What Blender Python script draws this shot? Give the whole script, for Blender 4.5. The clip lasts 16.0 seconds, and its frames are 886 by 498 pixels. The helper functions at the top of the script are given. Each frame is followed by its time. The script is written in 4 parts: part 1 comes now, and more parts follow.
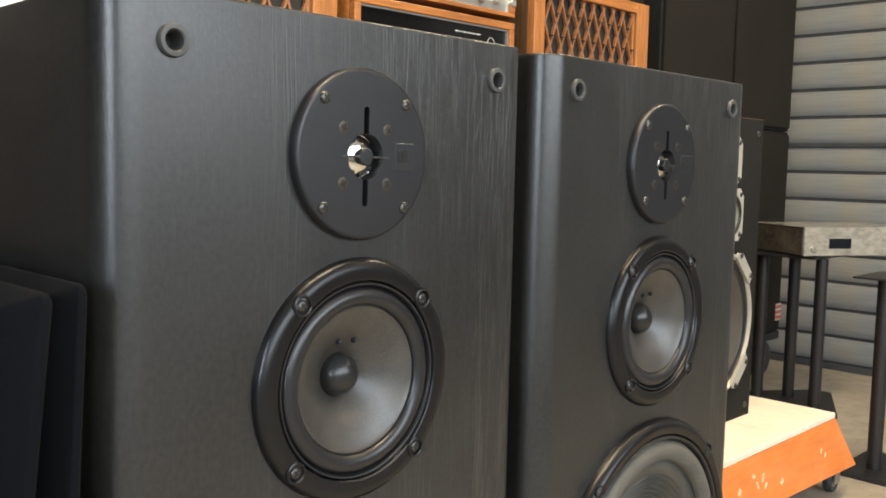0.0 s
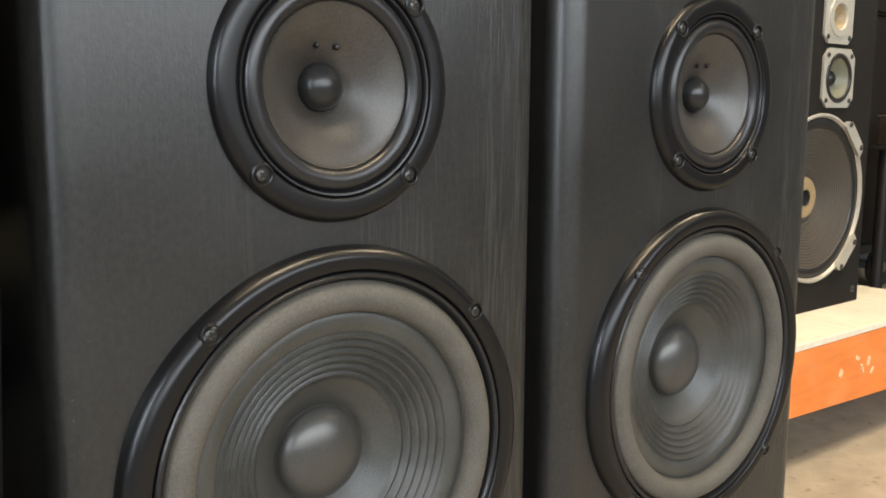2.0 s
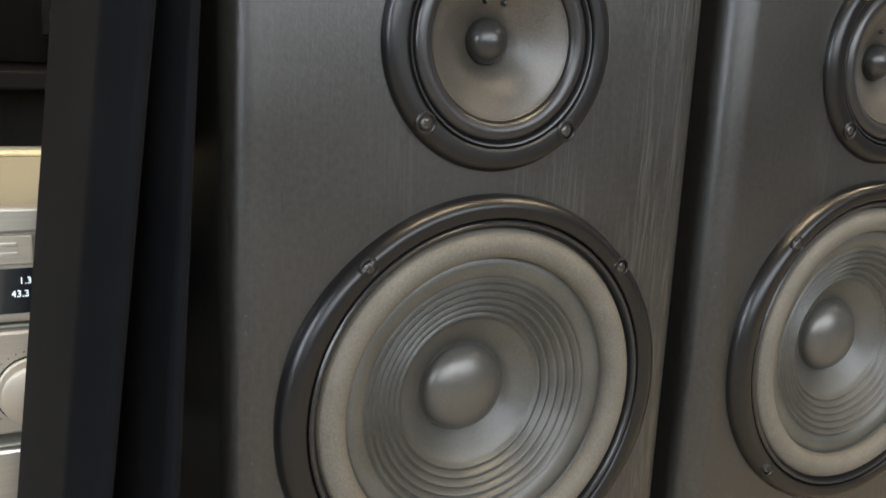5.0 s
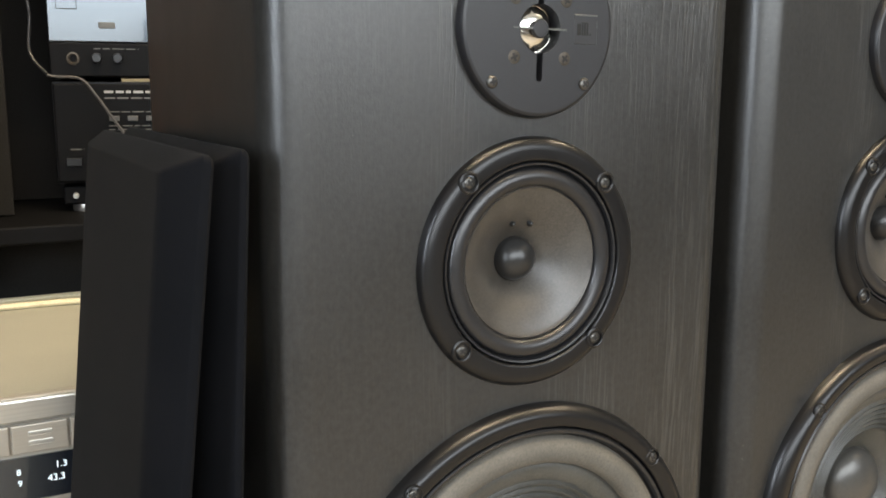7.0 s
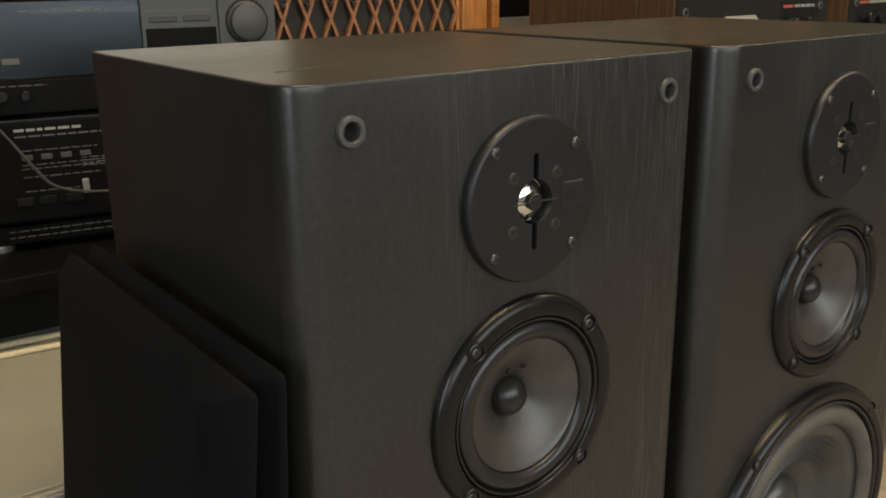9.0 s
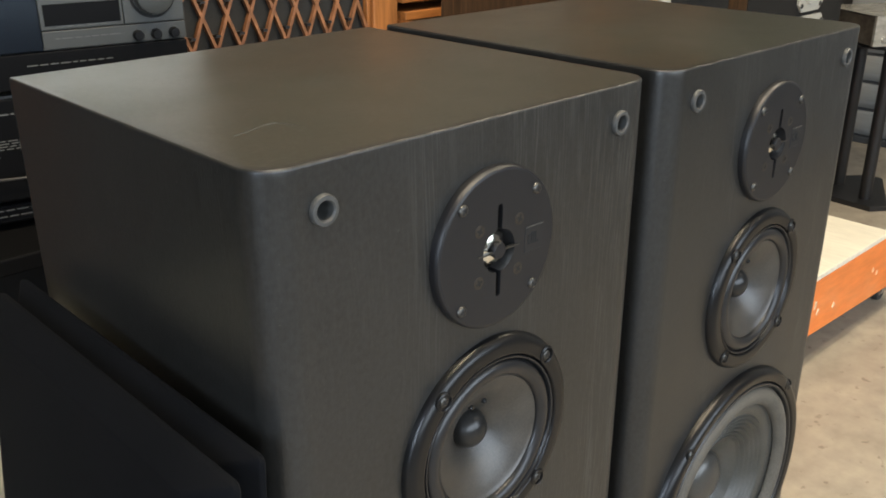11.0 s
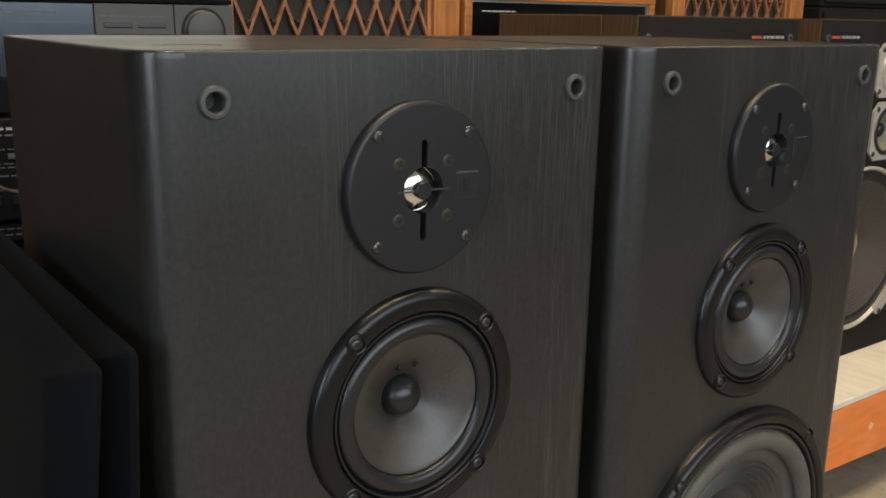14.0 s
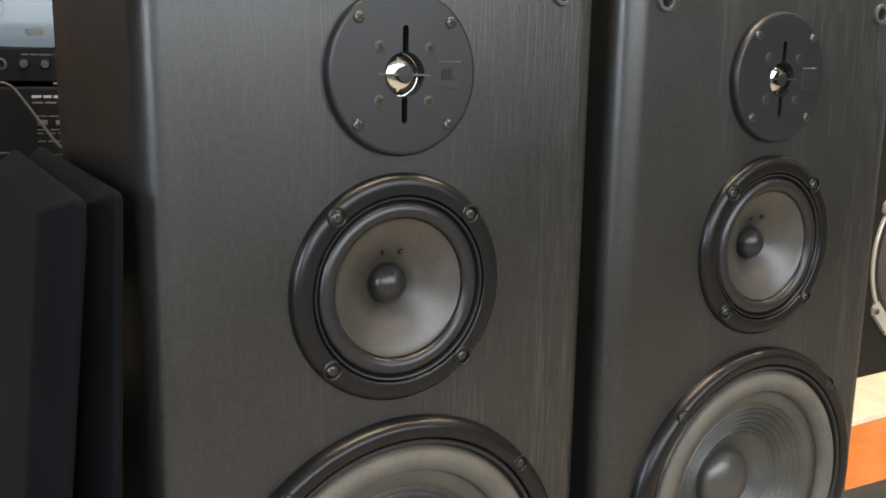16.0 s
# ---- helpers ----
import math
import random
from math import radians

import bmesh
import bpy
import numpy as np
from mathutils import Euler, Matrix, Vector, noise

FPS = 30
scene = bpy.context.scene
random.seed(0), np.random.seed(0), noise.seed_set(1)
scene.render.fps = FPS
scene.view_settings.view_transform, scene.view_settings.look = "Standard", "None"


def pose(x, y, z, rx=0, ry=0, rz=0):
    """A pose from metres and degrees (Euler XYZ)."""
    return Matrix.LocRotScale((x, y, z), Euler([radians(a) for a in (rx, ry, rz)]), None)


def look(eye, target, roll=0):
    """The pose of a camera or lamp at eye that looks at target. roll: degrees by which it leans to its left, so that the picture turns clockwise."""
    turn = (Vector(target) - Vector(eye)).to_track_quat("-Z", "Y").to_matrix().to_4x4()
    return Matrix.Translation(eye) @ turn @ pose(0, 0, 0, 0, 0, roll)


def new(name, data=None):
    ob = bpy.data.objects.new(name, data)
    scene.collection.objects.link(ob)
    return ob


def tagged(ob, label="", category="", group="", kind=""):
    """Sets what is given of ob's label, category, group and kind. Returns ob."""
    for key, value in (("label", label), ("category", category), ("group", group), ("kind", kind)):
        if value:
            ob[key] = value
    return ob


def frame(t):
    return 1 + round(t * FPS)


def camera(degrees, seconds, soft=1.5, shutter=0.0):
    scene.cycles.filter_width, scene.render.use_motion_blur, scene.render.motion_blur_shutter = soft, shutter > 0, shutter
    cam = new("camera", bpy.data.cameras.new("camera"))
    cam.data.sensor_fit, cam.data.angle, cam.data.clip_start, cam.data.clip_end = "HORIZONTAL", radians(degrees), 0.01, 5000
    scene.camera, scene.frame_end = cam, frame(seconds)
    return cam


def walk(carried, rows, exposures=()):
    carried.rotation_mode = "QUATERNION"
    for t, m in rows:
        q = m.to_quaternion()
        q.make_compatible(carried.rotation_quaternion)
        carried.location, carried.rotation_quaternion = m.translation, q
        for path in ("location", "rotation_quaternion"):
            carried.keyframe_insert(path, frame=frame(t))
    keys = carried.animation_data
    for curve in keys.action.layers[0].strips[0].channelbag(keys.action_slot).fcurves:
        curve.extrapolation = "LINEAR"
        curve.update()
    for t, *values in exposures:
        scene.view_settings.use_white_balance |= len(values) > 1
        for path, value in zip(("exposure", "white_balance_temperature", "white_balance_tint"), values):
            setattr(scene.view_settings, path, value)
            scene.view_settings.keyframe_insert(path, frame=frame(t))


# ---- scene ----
cam = camera(51.9, 16.0, soft=1.8)
PATH = [
    (0, (-0.4197, -0.4978, 0.8497), (0.2908, 0.2000, 0.7589), 1.24),
    (0.5, (-0.3940, -0.5114, 0.8133), (0.2823, 0.2187, 0.7155), 1.90),
    (1, (-0.3778, -0.5079, 0.7443), (0.2594, 0.2547, 0.6330), 1.90),
    (1.5, (-0.3439, -0.5040, 0.7034), (0.2766, 0.2683, 0.5672), 1.16),
    (2, (-0.3172, -0.5160, 0.6799), (0.2944, 0.2606, 0.5289), 0.22),
    (2.5, (-0.3138, -0.5307, 0.6716), (0.2761, 0.2597, 0.5067), 0.41),
    (3, (-0.3289, -0.5299, 0.6664), (0.2328, 0.2802, 0.4982), 1.36),
    (3.2, (-0.3334, -0.5324, 0.6680), (0.2138, 0.2868, 0.4960), 1.69),
    (5.3, (-0.3251, -0.5452, 0.6983), (0.1205, 0.3236, 0.4824), 3.06),
    (5.5, (-0.3268, -0.5442, 0.7099), (0.1125, 0.3279, 0.4942), 3.21),
    (6, (-0.3362, -0.5398, 0.7211), (0.0925, 0.3425, 0.5271), 2.31),
    (6.5, (-0.3379, -0.5388, 0.7625), (0.0980, 0.3412, 0.5741), 0.74),
    (7, (-0.3498, -0.5280, 0.8145), (0.1126, 0.3418, 0.6423), 0.17),
    (7.5, (-0.3684, -0.5135, 0.8714), (0.1230, 0.3409, 0.7026), -0.33),
    (8, (-0.3943, -0.5049, 0.9254), (0.1206, 0.3320, 0.7392), -0.26),
    (8.5, (-0.4140, -0.4866, 0.9749), (0.1391, 0.3124, 0.7391), 0.16),
    (9, (-0.4230, -0.4712, 1.0105), (0.1447, 0.2993, 0.7205), -0.88),
    (9.5, (-0.4049, -0.4479, 1.0339), (0.1747, 0.2861, 0.6799), -1.74),
    (10, (-0.3953, -0.4501, 1.0674), (0.1872, 0.2792, 0.7084), -0.89),
    (10.2, (-0.4024, -0.4457, 1.0766), (0.1913, 0.2728, 0.7144), -0.65),
    (12.3, (-0.4617, -0.3674, 1.1146), (0.2036, 0.2625, 0.7137), 0.50),
    (12.5, (-0.4484, -0.3834, 1.1077), (0.2006, 0.2727, 0.7225), 0.17),
    (13, (-0.3884, -0.4282, 1.0536), (0.2259, 0.2849, 0.7157), 0.25),
    (13.5, (-0.3636, -0.4679, 1.0009), (0.2152, 0.2965, 0.7170), 0.81),
    (14, (-0.3493, -0.5129, 0.9698), (0.2197, 0.2718, 0.7237), 0.88),
    (14.5, (-0.3312, -0.5385, 0.9408), (0.2148, 0.2723, 0.7298), 0.62),
    (15, (-0.3072, -0.5454, 0.8772), (0.2189, 0.2806, 0.6751), 0.73),
    (15.5, (-0.3021, -0.5681, 0.8388), (0.2170, 0.2625, 0.6371), 1.02),
    (16, (-0.3108, -0.6019, 0.8592), (0.1816, 0.2467, 0.6656), 0.90),
]
EXPOSURE = [
    (0, 0.21, 6800, 11), (1.5, 0.16, 6900, 12), (2.5, 0.07, 6850, 12), (3.2, 0.12, 6900, 12), (5.3, 0.32, 6900, 12), (6.5, 0.39, 6900, 12), (7.0, 0.41, 6950, 12),
    (7.5, -0.03, 7000, 10), (8.0, -0.60, 7050, 10), (8.5, -0.78, 7150, 10), (9.0, -0.72, 7350, 11), (9.5, -0.44, 7100, 10), (10.0, -0.14, 6600, 10), (12.5, -0.06, 6300, 10),
    (13.0, -0.12, 6400, 10), (13.5, -0.58, 6400, 10), (14.0, -0.66, 6750, 12), (14.5, -0.60, 6850, 12), (15.0, -0.49, 6950, 12), (15.5, -0.08, 6900, 12), (16.0, 0.11, 6850, 12),
]
walk(cam, [(t, look(e, a, r)) for t, e, a, r in PATH], EXPOSURE)


# ---- world, light ----
world = bpy.data.worlds.new("world")
scene.world = world
world.use_nodes = True
wn = world.node_tree.nodes
sky = wn.new("ShaderNodeTexSky")
sky.sky_type, sky.sun_disc = "NISHITA", False
sky.sun_elevation, sky.sun_rotation = radians(47), radians(29)
wn["Background"].inputs["Strength"].default_value = 0.12
world.node_tree.links.new(sky.outputs[0], wn["Background"].inputs["Color"])


def area_lamp(name, m, sx, sy, power, colour):
    d = bpy.data.lights.new(name, "AREA")
    d.shape, d.size, d.size_y, d.energy, d.color = "RECTANGLE", sx, sy, power, colour
    ob = new(name, d)
    ob.matrix_world = m
    return ob


sun = new("sun", bpy.data.lights.new("sun", "SUN"))
sun.data.energy, sun.data.angle, sun.data.color = 2.5, radians(0.5), (1.0, 0.95, 0.88)
sun.matrix_world = look((5, 9, 11), (0, 0, 0))

WINDOW_POWER = 164.0
area_lamp("daylight_south_window", look((-0.20, -3.16, 1.80), (-0.20, 0.0, 1.80)), 4.8, 1.46, WINDOW_POWER, (0.83, 0.92, 1.0))
area_lamp("daylight_west_window", look((-2.96, -1.35, 1.50), (0.0, -1.35, 1.50)), 0.50, 1.5, 62.0, (0.74, 0.86, 1.0))
# Second and fourth tubes are added to brighten cart, shutter and silver fascia.
TUBES = [(0.15, -0.50, 42.0), (2.05, -0.10, 42.0), (2.6, -1.9, 12.0), (-0.10, 0.12, 32.0)]
for tx, ty, power in TUBES:
    area_lamp("tube_light", look((tx, ty, 2.86), (tx, ty + 0.001, 0)), 1.2, 0.12, power, (1.0, 0.85, 0.61))


# ---- materials ----
def mat(name, base, rough=0.5, metal=0.0, grain=(60, 60, 60), amount=0.25, bump=0.0, bump_scale=None,
        stains=0.0, stain_scale=3.0, stain=None, coat=0.0, detail=4.0, emit=0.0, rough_var=0.1, spec=0.5):
    """A surface: fine grain, large stains, roughness variation and relief, in metres of the object."""
    m = bpy.data.materials.new(name)
    m.use_nodes = True
    nt = m.node_tree
    N, L = nt.nodes, nt.links
    b = N["Principled BSDF"]
    tc = N.new("ShaderNodeTexCoord")
    mp = N.new("ShaderNodeMapping")
    mp.inputs["Scale"].default_value = grain
    L.new(tc.outputs["Object"], mp.inputs["Vector"])
    n1 = N.new("ShaderNodeTexNoise")
    n1.inputs["Scale"].default_value, n1.inputs["Detail"].default_value, n1.inputs["Roughness"].default_value = 1.0, detail, 0.6
    L.new(mp.outputs[0], n1.inputs["Vector"])
    r1 = N.new("ShaderNodeValToRGB")
    lo = [c * (1 - amount) for c in base]
    hi = [min(1, c * (1 + amount)) for c in base]
    r1.color_ramp.elements[0].position, r1.color_ramp.elements[1].position = 0.32, 0.68
    r1.color_ramp.elements[0].color, r1.color_ramp.elements[1].color = (*lo, 1), (*hi, 1)
    L.new(n1.outputs["Fac"], r1.inputs["Fac"])
    colour = r1.outputs["Color"]
    n2 = N.new("ShaderNodeTexNoise")
    n2.inputs["Scale"].default_value, n2.inputs["Detail"].default_value = stain_scale, 5.0
    L.new(tc.outputs["Object"], n2.inputs["Vector"])
    if stains:
        rs = N.new("ShaderNodeValToRGB")
        rs.color_ramp.elements[0].position, rs.color_ramp.elements[1].position = 0.42, 0.72
        rs.color_ramp.elements[0].color, rs.color_ramp.elements[1].color = (0, 0, 0, 1), (stains, stains, stains, 1)
        L.new(n2.outputs["Fac"], rs.inputs["Fac"])
        mx = N.new("ShaderNodeMixRGB")
        mx.inputs["Color2"].default_value = (*(stain or [c * 0.5 for c in base]), 1)
        L.new(rs.outputs["Color"], mx.inputs["Fac"])
        L.new(colour, mx.inputs["Color1"])
        colour = mx.outputs["Color"]
    L.new(colour, b.inputs["Base Color"])
    rr = N.new("ShaderNodeMapRange")
    rr.inputs["To Min"].default_value, rr.inputs["To Max"].default_value = max(0.02, rough - rough_var), min(1, rough + rough_var)
    L.new(n2.outputs["Fac"], rr.inputs["Value"])
    L.new(rr.outputs[0], b.inputs["Roughness"])
    b.inputs["Metallic"].default_value = metal
    b.inputs["Specular IOR Level"].default_value = spec
    b.inputs["Coat Weight"].default_value = coat
    if bump:
        bp = N.new("ShaderNodeBump")
        bp.inputs["Strength"].default_value, bp.inputs["Distance"].default_value = bump, 0.001
        src = n1
        if bump_scale:
            mb = N.new("ShaderNodeMapping")
            mb.inputs["Scale"].default_value = bump_scale
            L.new(tc.outputs["Object"], mb.inputs["Vector"])
            src = N.new("ShaderNodeTexNoise")
            src.inputs["Scale"].default_value, src.inputs["Detail"].default_value = 1.0, 3.0
            L.new(mb.outputs[0], src.inputs["Vector"])
        L.new(src.outputs["Fac"], bp.inputs["Height"])
        L.new(bp.outputs[0], b.inputs["Normal"])
    if emit:
        b.inputs["Emission Color"].default_value, b.inputs["Emission Strength"].default_value = (*base, 1), emit
    return m


def ash_vinyl(name, base, dust_from=0.735, dust_to=0.80, dust_most=0.55, dust_scale=190.0):
    """Black ash: wavering rows of short open pores along z, mottled satin film, handled sheen."""
    m = mat(name, base, 0.34, spec=0.58, grain=(260, 260, 200), amount=0.42, stains=0.45, stain_scale=6,
            stain=[c * 1.35 for c in base], detail=5, rough_var=0.13, bump=0.13, bump_scale=(620, 620, 380))
    nt = m.node_tree
    N, L = nt.nodes, nt.links
    b = N["Principled BSDF"]
    tc = N.new("ShaderNodeTexCoord")
    warp = N.new("ShaderNodeTexNoise")
    warp.inputs["Scale"].default_value, warp.inputs["Detail"].default_value = 5.0, 1.0
    L.new(tc.outputs["Object"], warp.inputs["Vector"])
    shift = N.new("ShaderNodeVectorMath")
    shift.operation = "MULTIPLY_ADD"
    shift.inputs[1].default_value = (0.016, 0.016, 0.0)
    L.new(warp.outputs["Color"], shift.inputs[0])
    L.new(tc.outputs["Object"], shift.inputs[2])
    stretch = N.new("ShaderNodeMapping")
    stretch.inputs["Scale"].default_value = (680, 680, 14)
    L.new(shift.outputs[0], stretch.inputs["Vector"])
    pores = N.new("ShaderNodeTexNoise")
    pores.inputs["Scale"].default_value, pores.inputs["Detail"].default_value = 1.0, 3.0
    L.new(stretch.outputs[0], pores.inputs["Vector"])
    cut = N.new("ShaderNodeMapRange")
    cut.inputs["From Min"].default_value, cut.inputs["From Max"].default_value = 0.51, 0.63
    L.new(pores.outputs["Fac"], cut.inputs["Value"])
    wide = N.new("ShaderNodeMapping")
    wide.inputs["Scale"].default_value = (13, 13, 2.2)
    L.new(shift.outputs[0], wide.inputs["Vector"])
    rows = N.new("ShaderNodeTexNoise")
    rows.inputs["Scale"].default_value, rows.inputs["Detail"].default_value = 1.0, 2.0
    L.new(wide.outputs[0], rows.inputs["Vector"])
    band = N.new("ShaderNodeMapRange")
    band.inputs["From Min"].default_value, band.inputs["From Max"].default_value = 0.40, 0.62
    band.inputs["To Min"].default_value = 0.10
    xyz = N.new("ShaderNodeSeparateXYZ")
    L.new(tc.outputs["Object"], xyz.inputs[0])
    lean = N.new("ShaderNodeMath")
    lean.operation = "MULTIPLY_ADD"
    lean.inputs[1].default_value = 1.1
    L.new(xyz.outputs["X"], lean.inputs[0])
    L.new(rows.outputs["Fac"], lean.inputs[2])
    L.new(lean.outputs[0], band.inputs["Value"])
    mask = N.new("ShaderNodeMath")
    mask.operation = "MULTIPLY"
    L.new(cut.outputs[0], mask.inputs[0])
    L.new(band.outputs[0], mask.inputs[1])
    dust = N.new("ShaderNodeTexNoise")
    dust.inputs["Scale"].default_value, dust.inputs["Detail"].default_value = dust_scale, 2.0
    L.new(tc.outputs["Object"], dust.inputs["Vector"])
    speck = N.new("ShaderNodeMapRange")
    speck.inputs["From Min"].default_value, speck.inputs["From Max"].default_value = dust_from, dust_to
    speck.inputs["To Max"].default_value = dust_most
    L.new(dust.outputs["Fac"], speck.inputs["Value"])
    tint = N.new("ShaderNodeMixRGB")
    tint.inputs["Color2"].default_value = (0.036, 0.035, 0.032, 1)
    L.new(mask.outputs[0], tint.inputs["Fac"])
    L.new(b.inputs["Base Color"].links[0].from_socket, tint.inputs["Color1"])
    fleck = N.new("ShaderNodeMixRGB")
    fleck.inputs["Color2"].default_value = (0.11, 0.105, 0.09, 1)
    L.new(speck.outputs[0], fleck.inputs["Fac"])
    L.new(tint.outputs[0], fleck.inputs["Color1"])
    L.new(fleck.outputs[0], b.inputs["Base Color"])
    dip = N.new("ShaderNodeBump")
    dip.invert = True
    dip.inputs["Strength"].default_value, dip.inputs["Distance"].default_value = 0.22, 0.0006
    L.new(mask.outputs[0], dip.inputs["Height"])
    L.new(b.inputs["Normal"].links[0].from_socket, dip.inputs["Normal"])
    L.new(dip.outputs[0], b.inputs["Normal"])
    return m


ASH = ash_vinyl("black_ash_vinyl", (0.0150, 0.0148, 0.0140))
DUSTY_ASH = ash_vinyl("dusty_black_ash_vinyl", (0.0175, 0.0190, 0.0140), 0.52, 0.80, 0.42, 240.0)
TRIM = mat("black_moulded_plastic", (0.005, 0.005, 0.0055), 0.31, spec=0.34, grain=(900, 900, 900), amount=0.2, bump=0.05)
PLATE = mat("black_satin_plate", (0.010, 0.010, 0.0115), 0.40, spec=0.4, grain=(1200, 1200, 1200), amount=0.2, bump=0.06)
RUBBER = mat("black_rubber", (0.011, 0.011, 0.012), 0.33, grain=(500, 500, 500), amount=0.2)
FOAM = mat("grey_foam_surround", (0.090, 0.081, 0.066), 0.70, grain=(600, 600, 600), amount=0.25, bump=0.3, stains=0.3, stain_scale=30)
PAPER = mat("dark_grey_cone_paper", (0.041, 0.041, 0.036), 0.40, spec=0.6, grain=(620, 620, 620), amount=0.32, bump=0.25, stains=0.35, stain_scale=25, stain=(0.09, 0.085, 0.075))
MIDCONE = mat("coated_midrange_cone", (0.035, 0.031, 0.0265), 0.38, spec=0.65, grain=(620, 620, 620), amount=0.4, bump=0.15, stains=0.3, stain_scale=40, stain=(0.085, 0.075, 0.06))
SCUFF = mat("rubbed_scratch", (0.036, 0.036, 0.029), 0.6, grain=(900, 900, 900), amount=0.5)
CAP = mat("grey_dust_cap", (0.080, 0.077, 0.071), 0.34, metal=0.45, grain=(900, 900, 900), amount=0.15, bump=0.08)
GLOSSCAP = mat("glossy_black_cap", (0.022, 0.0215, 0.021), 0.30, metal=0.3, grain=(700, 700, 700), amount=0.2, bump=0.05)
TITANIUM = mat("titanium_dome", (0.80, 0.78, 0.72), 0.16, metal=1.0, grain=(400, 400, 400), amount=0.05, rough_var=0.04)
SCREW = mat("black_screw_steel", (0.085, 0.082, 0.076), 0.38, metal=0.85, grain=(2500, 2500, 2500), amount=0.4)
BRASS = mat("bronze_screw", (0.055, 0.046, 0.036), 0.45, metal=0.7, grain=(2500, 2500, 2500), amount=0.4)
SOCKET = mat("grey_plastic_socket", (0.050, 0.050, 0.048), 0.5, grain=(1500, 1500, 1500), amount=0.2)
KNOBGREY = mat("olive_grey_panel", (0.040, 0.041, 0.038), 0.5, grain=(900, 900, 900), amount=0.15)
# Near-black colour gives screw crosses and knob wells their recess shade.
HOLE = mat("dark_void", (0.004, 0.004, 0.004), 0.8, grain=(50, 50, 50), amount=0.2)
CLOTH = mat("black_grille_cloth", (0.0030, 0.0035, 0.0047), 0.95, grain=(1400, 1400, 1400), amount=0.45, bump=0.5, spec=0.08, stains=0.3, stain_scale=9, stain=(0.010, 0.010, 0.012))
fuzz = CLOTH.node_tree.nodes["Principled BSDF"]
fuzz.inputs["Sheen Weight"].default_value, fuzz.inputs["Sheen Roughness"].default_value = 0.012, 0.30
LOGO_PLATE = mat("logo_plate", (0.0118, 0.0118, 0.013), 0.42, spec=0.4, grain=(1500, 1500, 1500), amount=0.2)
ORANGEWOOD = mat("orange_stained_wood", (0.36, 0.135, 0.035), 0.38, grain=(9, 120, 120), amount=0.35, bump=0.1, stains=0.4, stain_scale=7, stain=(0.2, 0.07, 0.02))
ORANGEWOOD_V = mat("orange_stained_wood_upright", (0.36, 0.14, 0.04), 0.38, grain=(120, 120, 9), amount=0.35, bump=0.1, stains=0.4, stain_scale=7, stain=(0.2, 0.07, 0.02))
LATTICE = mat("lattice_wood", (0.24, 0.100, 0.042), 0.50, grain=(140, 140, 40), amount=0.4, bump=0.1, stains=0.3, stain_scale=20)
WALNUT = mat("walnut_veneer", (0.085, 0.048, 0.024), 0.42, grain=(160, 160, 7), amount=0.5, bump=0.08, stains=0.5, stain_scale=8, stain=(0.05, 0.027, 0.014))
DARKCLOTH = mat("dark_brown_cloth", (0.022, 0.020, 0.017), 0.9, grain=(800, 800, 800), amount=0.4, bump=0.4)
SILVER = mat("brushed_silver_panel", (0.55, 0.54, 0.50), 0.34, metal=0.85, grain=(6, 500, 900), amount=0.08, bump=0.04)
CHAMPAGNE = mat("champagne_panel", (0.38, 0.35, 0.30), 0.42, metal=0.5, grain=(6, 500, 900), amount=0.06, bump=0.03)
TOPCOVER = mat("beige_grey_metal_cover", (0.34, 0.33, 0.27), 0.5, metal=0.2, grain=(500, 500, 500), amount=0.08, bump=0.05, stains=0.15, stain_scale=4)
BLACKPANEL = mat("black_printed_panel", (0.003, 0.003, 0.0034), 0.6, spec=0.10, grain=(900, 900, 900), amount=0.2)
GLASS_BLACK = mat("black_dial_glass", (0.006, 0.008, 0.012), 0.22, spec=0.9, grain=(30, 30, 30), amount=0.1, coat=0.5, rough_var=0.03)
# Blue tint puts the daylight's colour into the glass's reflections.
GLASS_BLACK.node_tree.nodes["Principled BSDF"].inputs["Specular Tint"].default_value = (0.78, 0.90, 1.0, 1)
BLACKMETAL = mat("black_painted_metal", (0.014, 0.014, 0.015), 0.4, grain=(500, 500, 500), amount=0.25, bump=0.06)
BLACKBOX = mat("black_speaker_cloth", (0.012, 0.011, 0.010), 0.85, spec=0.2, grain=(500, 500, 500), amount=0.4, bump=0.3, stains=0.3, stain_scale=5)
BOXCLOTH = mat("brown_black_cloth", (0.015, 0.0125, 0.010), 0.92, spec=0.2, grain=(900, 900, 900), amount=0.4, bump=0.4, stains=0.3, stain_scale=4)
DIAL = mat("deep_black_dial_glass", (0.004, 0.004, 0.0045), 0.12, spec=0.35, grain=(30, 30, 30), amount=0.1, rough_var=0.03)
WHITEINK = mat("white_ink", (0.48, 0.48, 0.46), 0.6, grain=(600, 600, 600), amount=0.05)
PALEINK = mat("pale_grey_ink", (0.26, 0.26, 0.25), 0.6, grain=(600, 600, 600), amount=0.05)
DIMINK = mat("grey_ink", (0.085, 0.085, 0.08), 0.6, grain=(600, 600, 600), amount=0.05)
LIT_DIGIT = mat("lit_display_digit", (0.75, 0.88, 0.95), 0.5, emit=0.55, amount=0.02)
CASTALU = mat("pale_cast_aluminium", (0.46, 0.44, 0.39), 0.45, metal=0.35, grain=(300, 300, 300), amount=0.12, bump=0.1, stains=0.3, stain_scale=20, stain=(0.35, 0.32, 0.26))
BROWNCONE = mat("brown_grey_paper_cone", (0.055, 0.046, 0.036), 0.7, grain=(500, 500, 500), amount=0.3, bump=0.3)
GREENCONE = mat("olive_cone", (0.16, 0.16, 0.11), 0.45, grain=(500, 500, 500), amount=0.2)
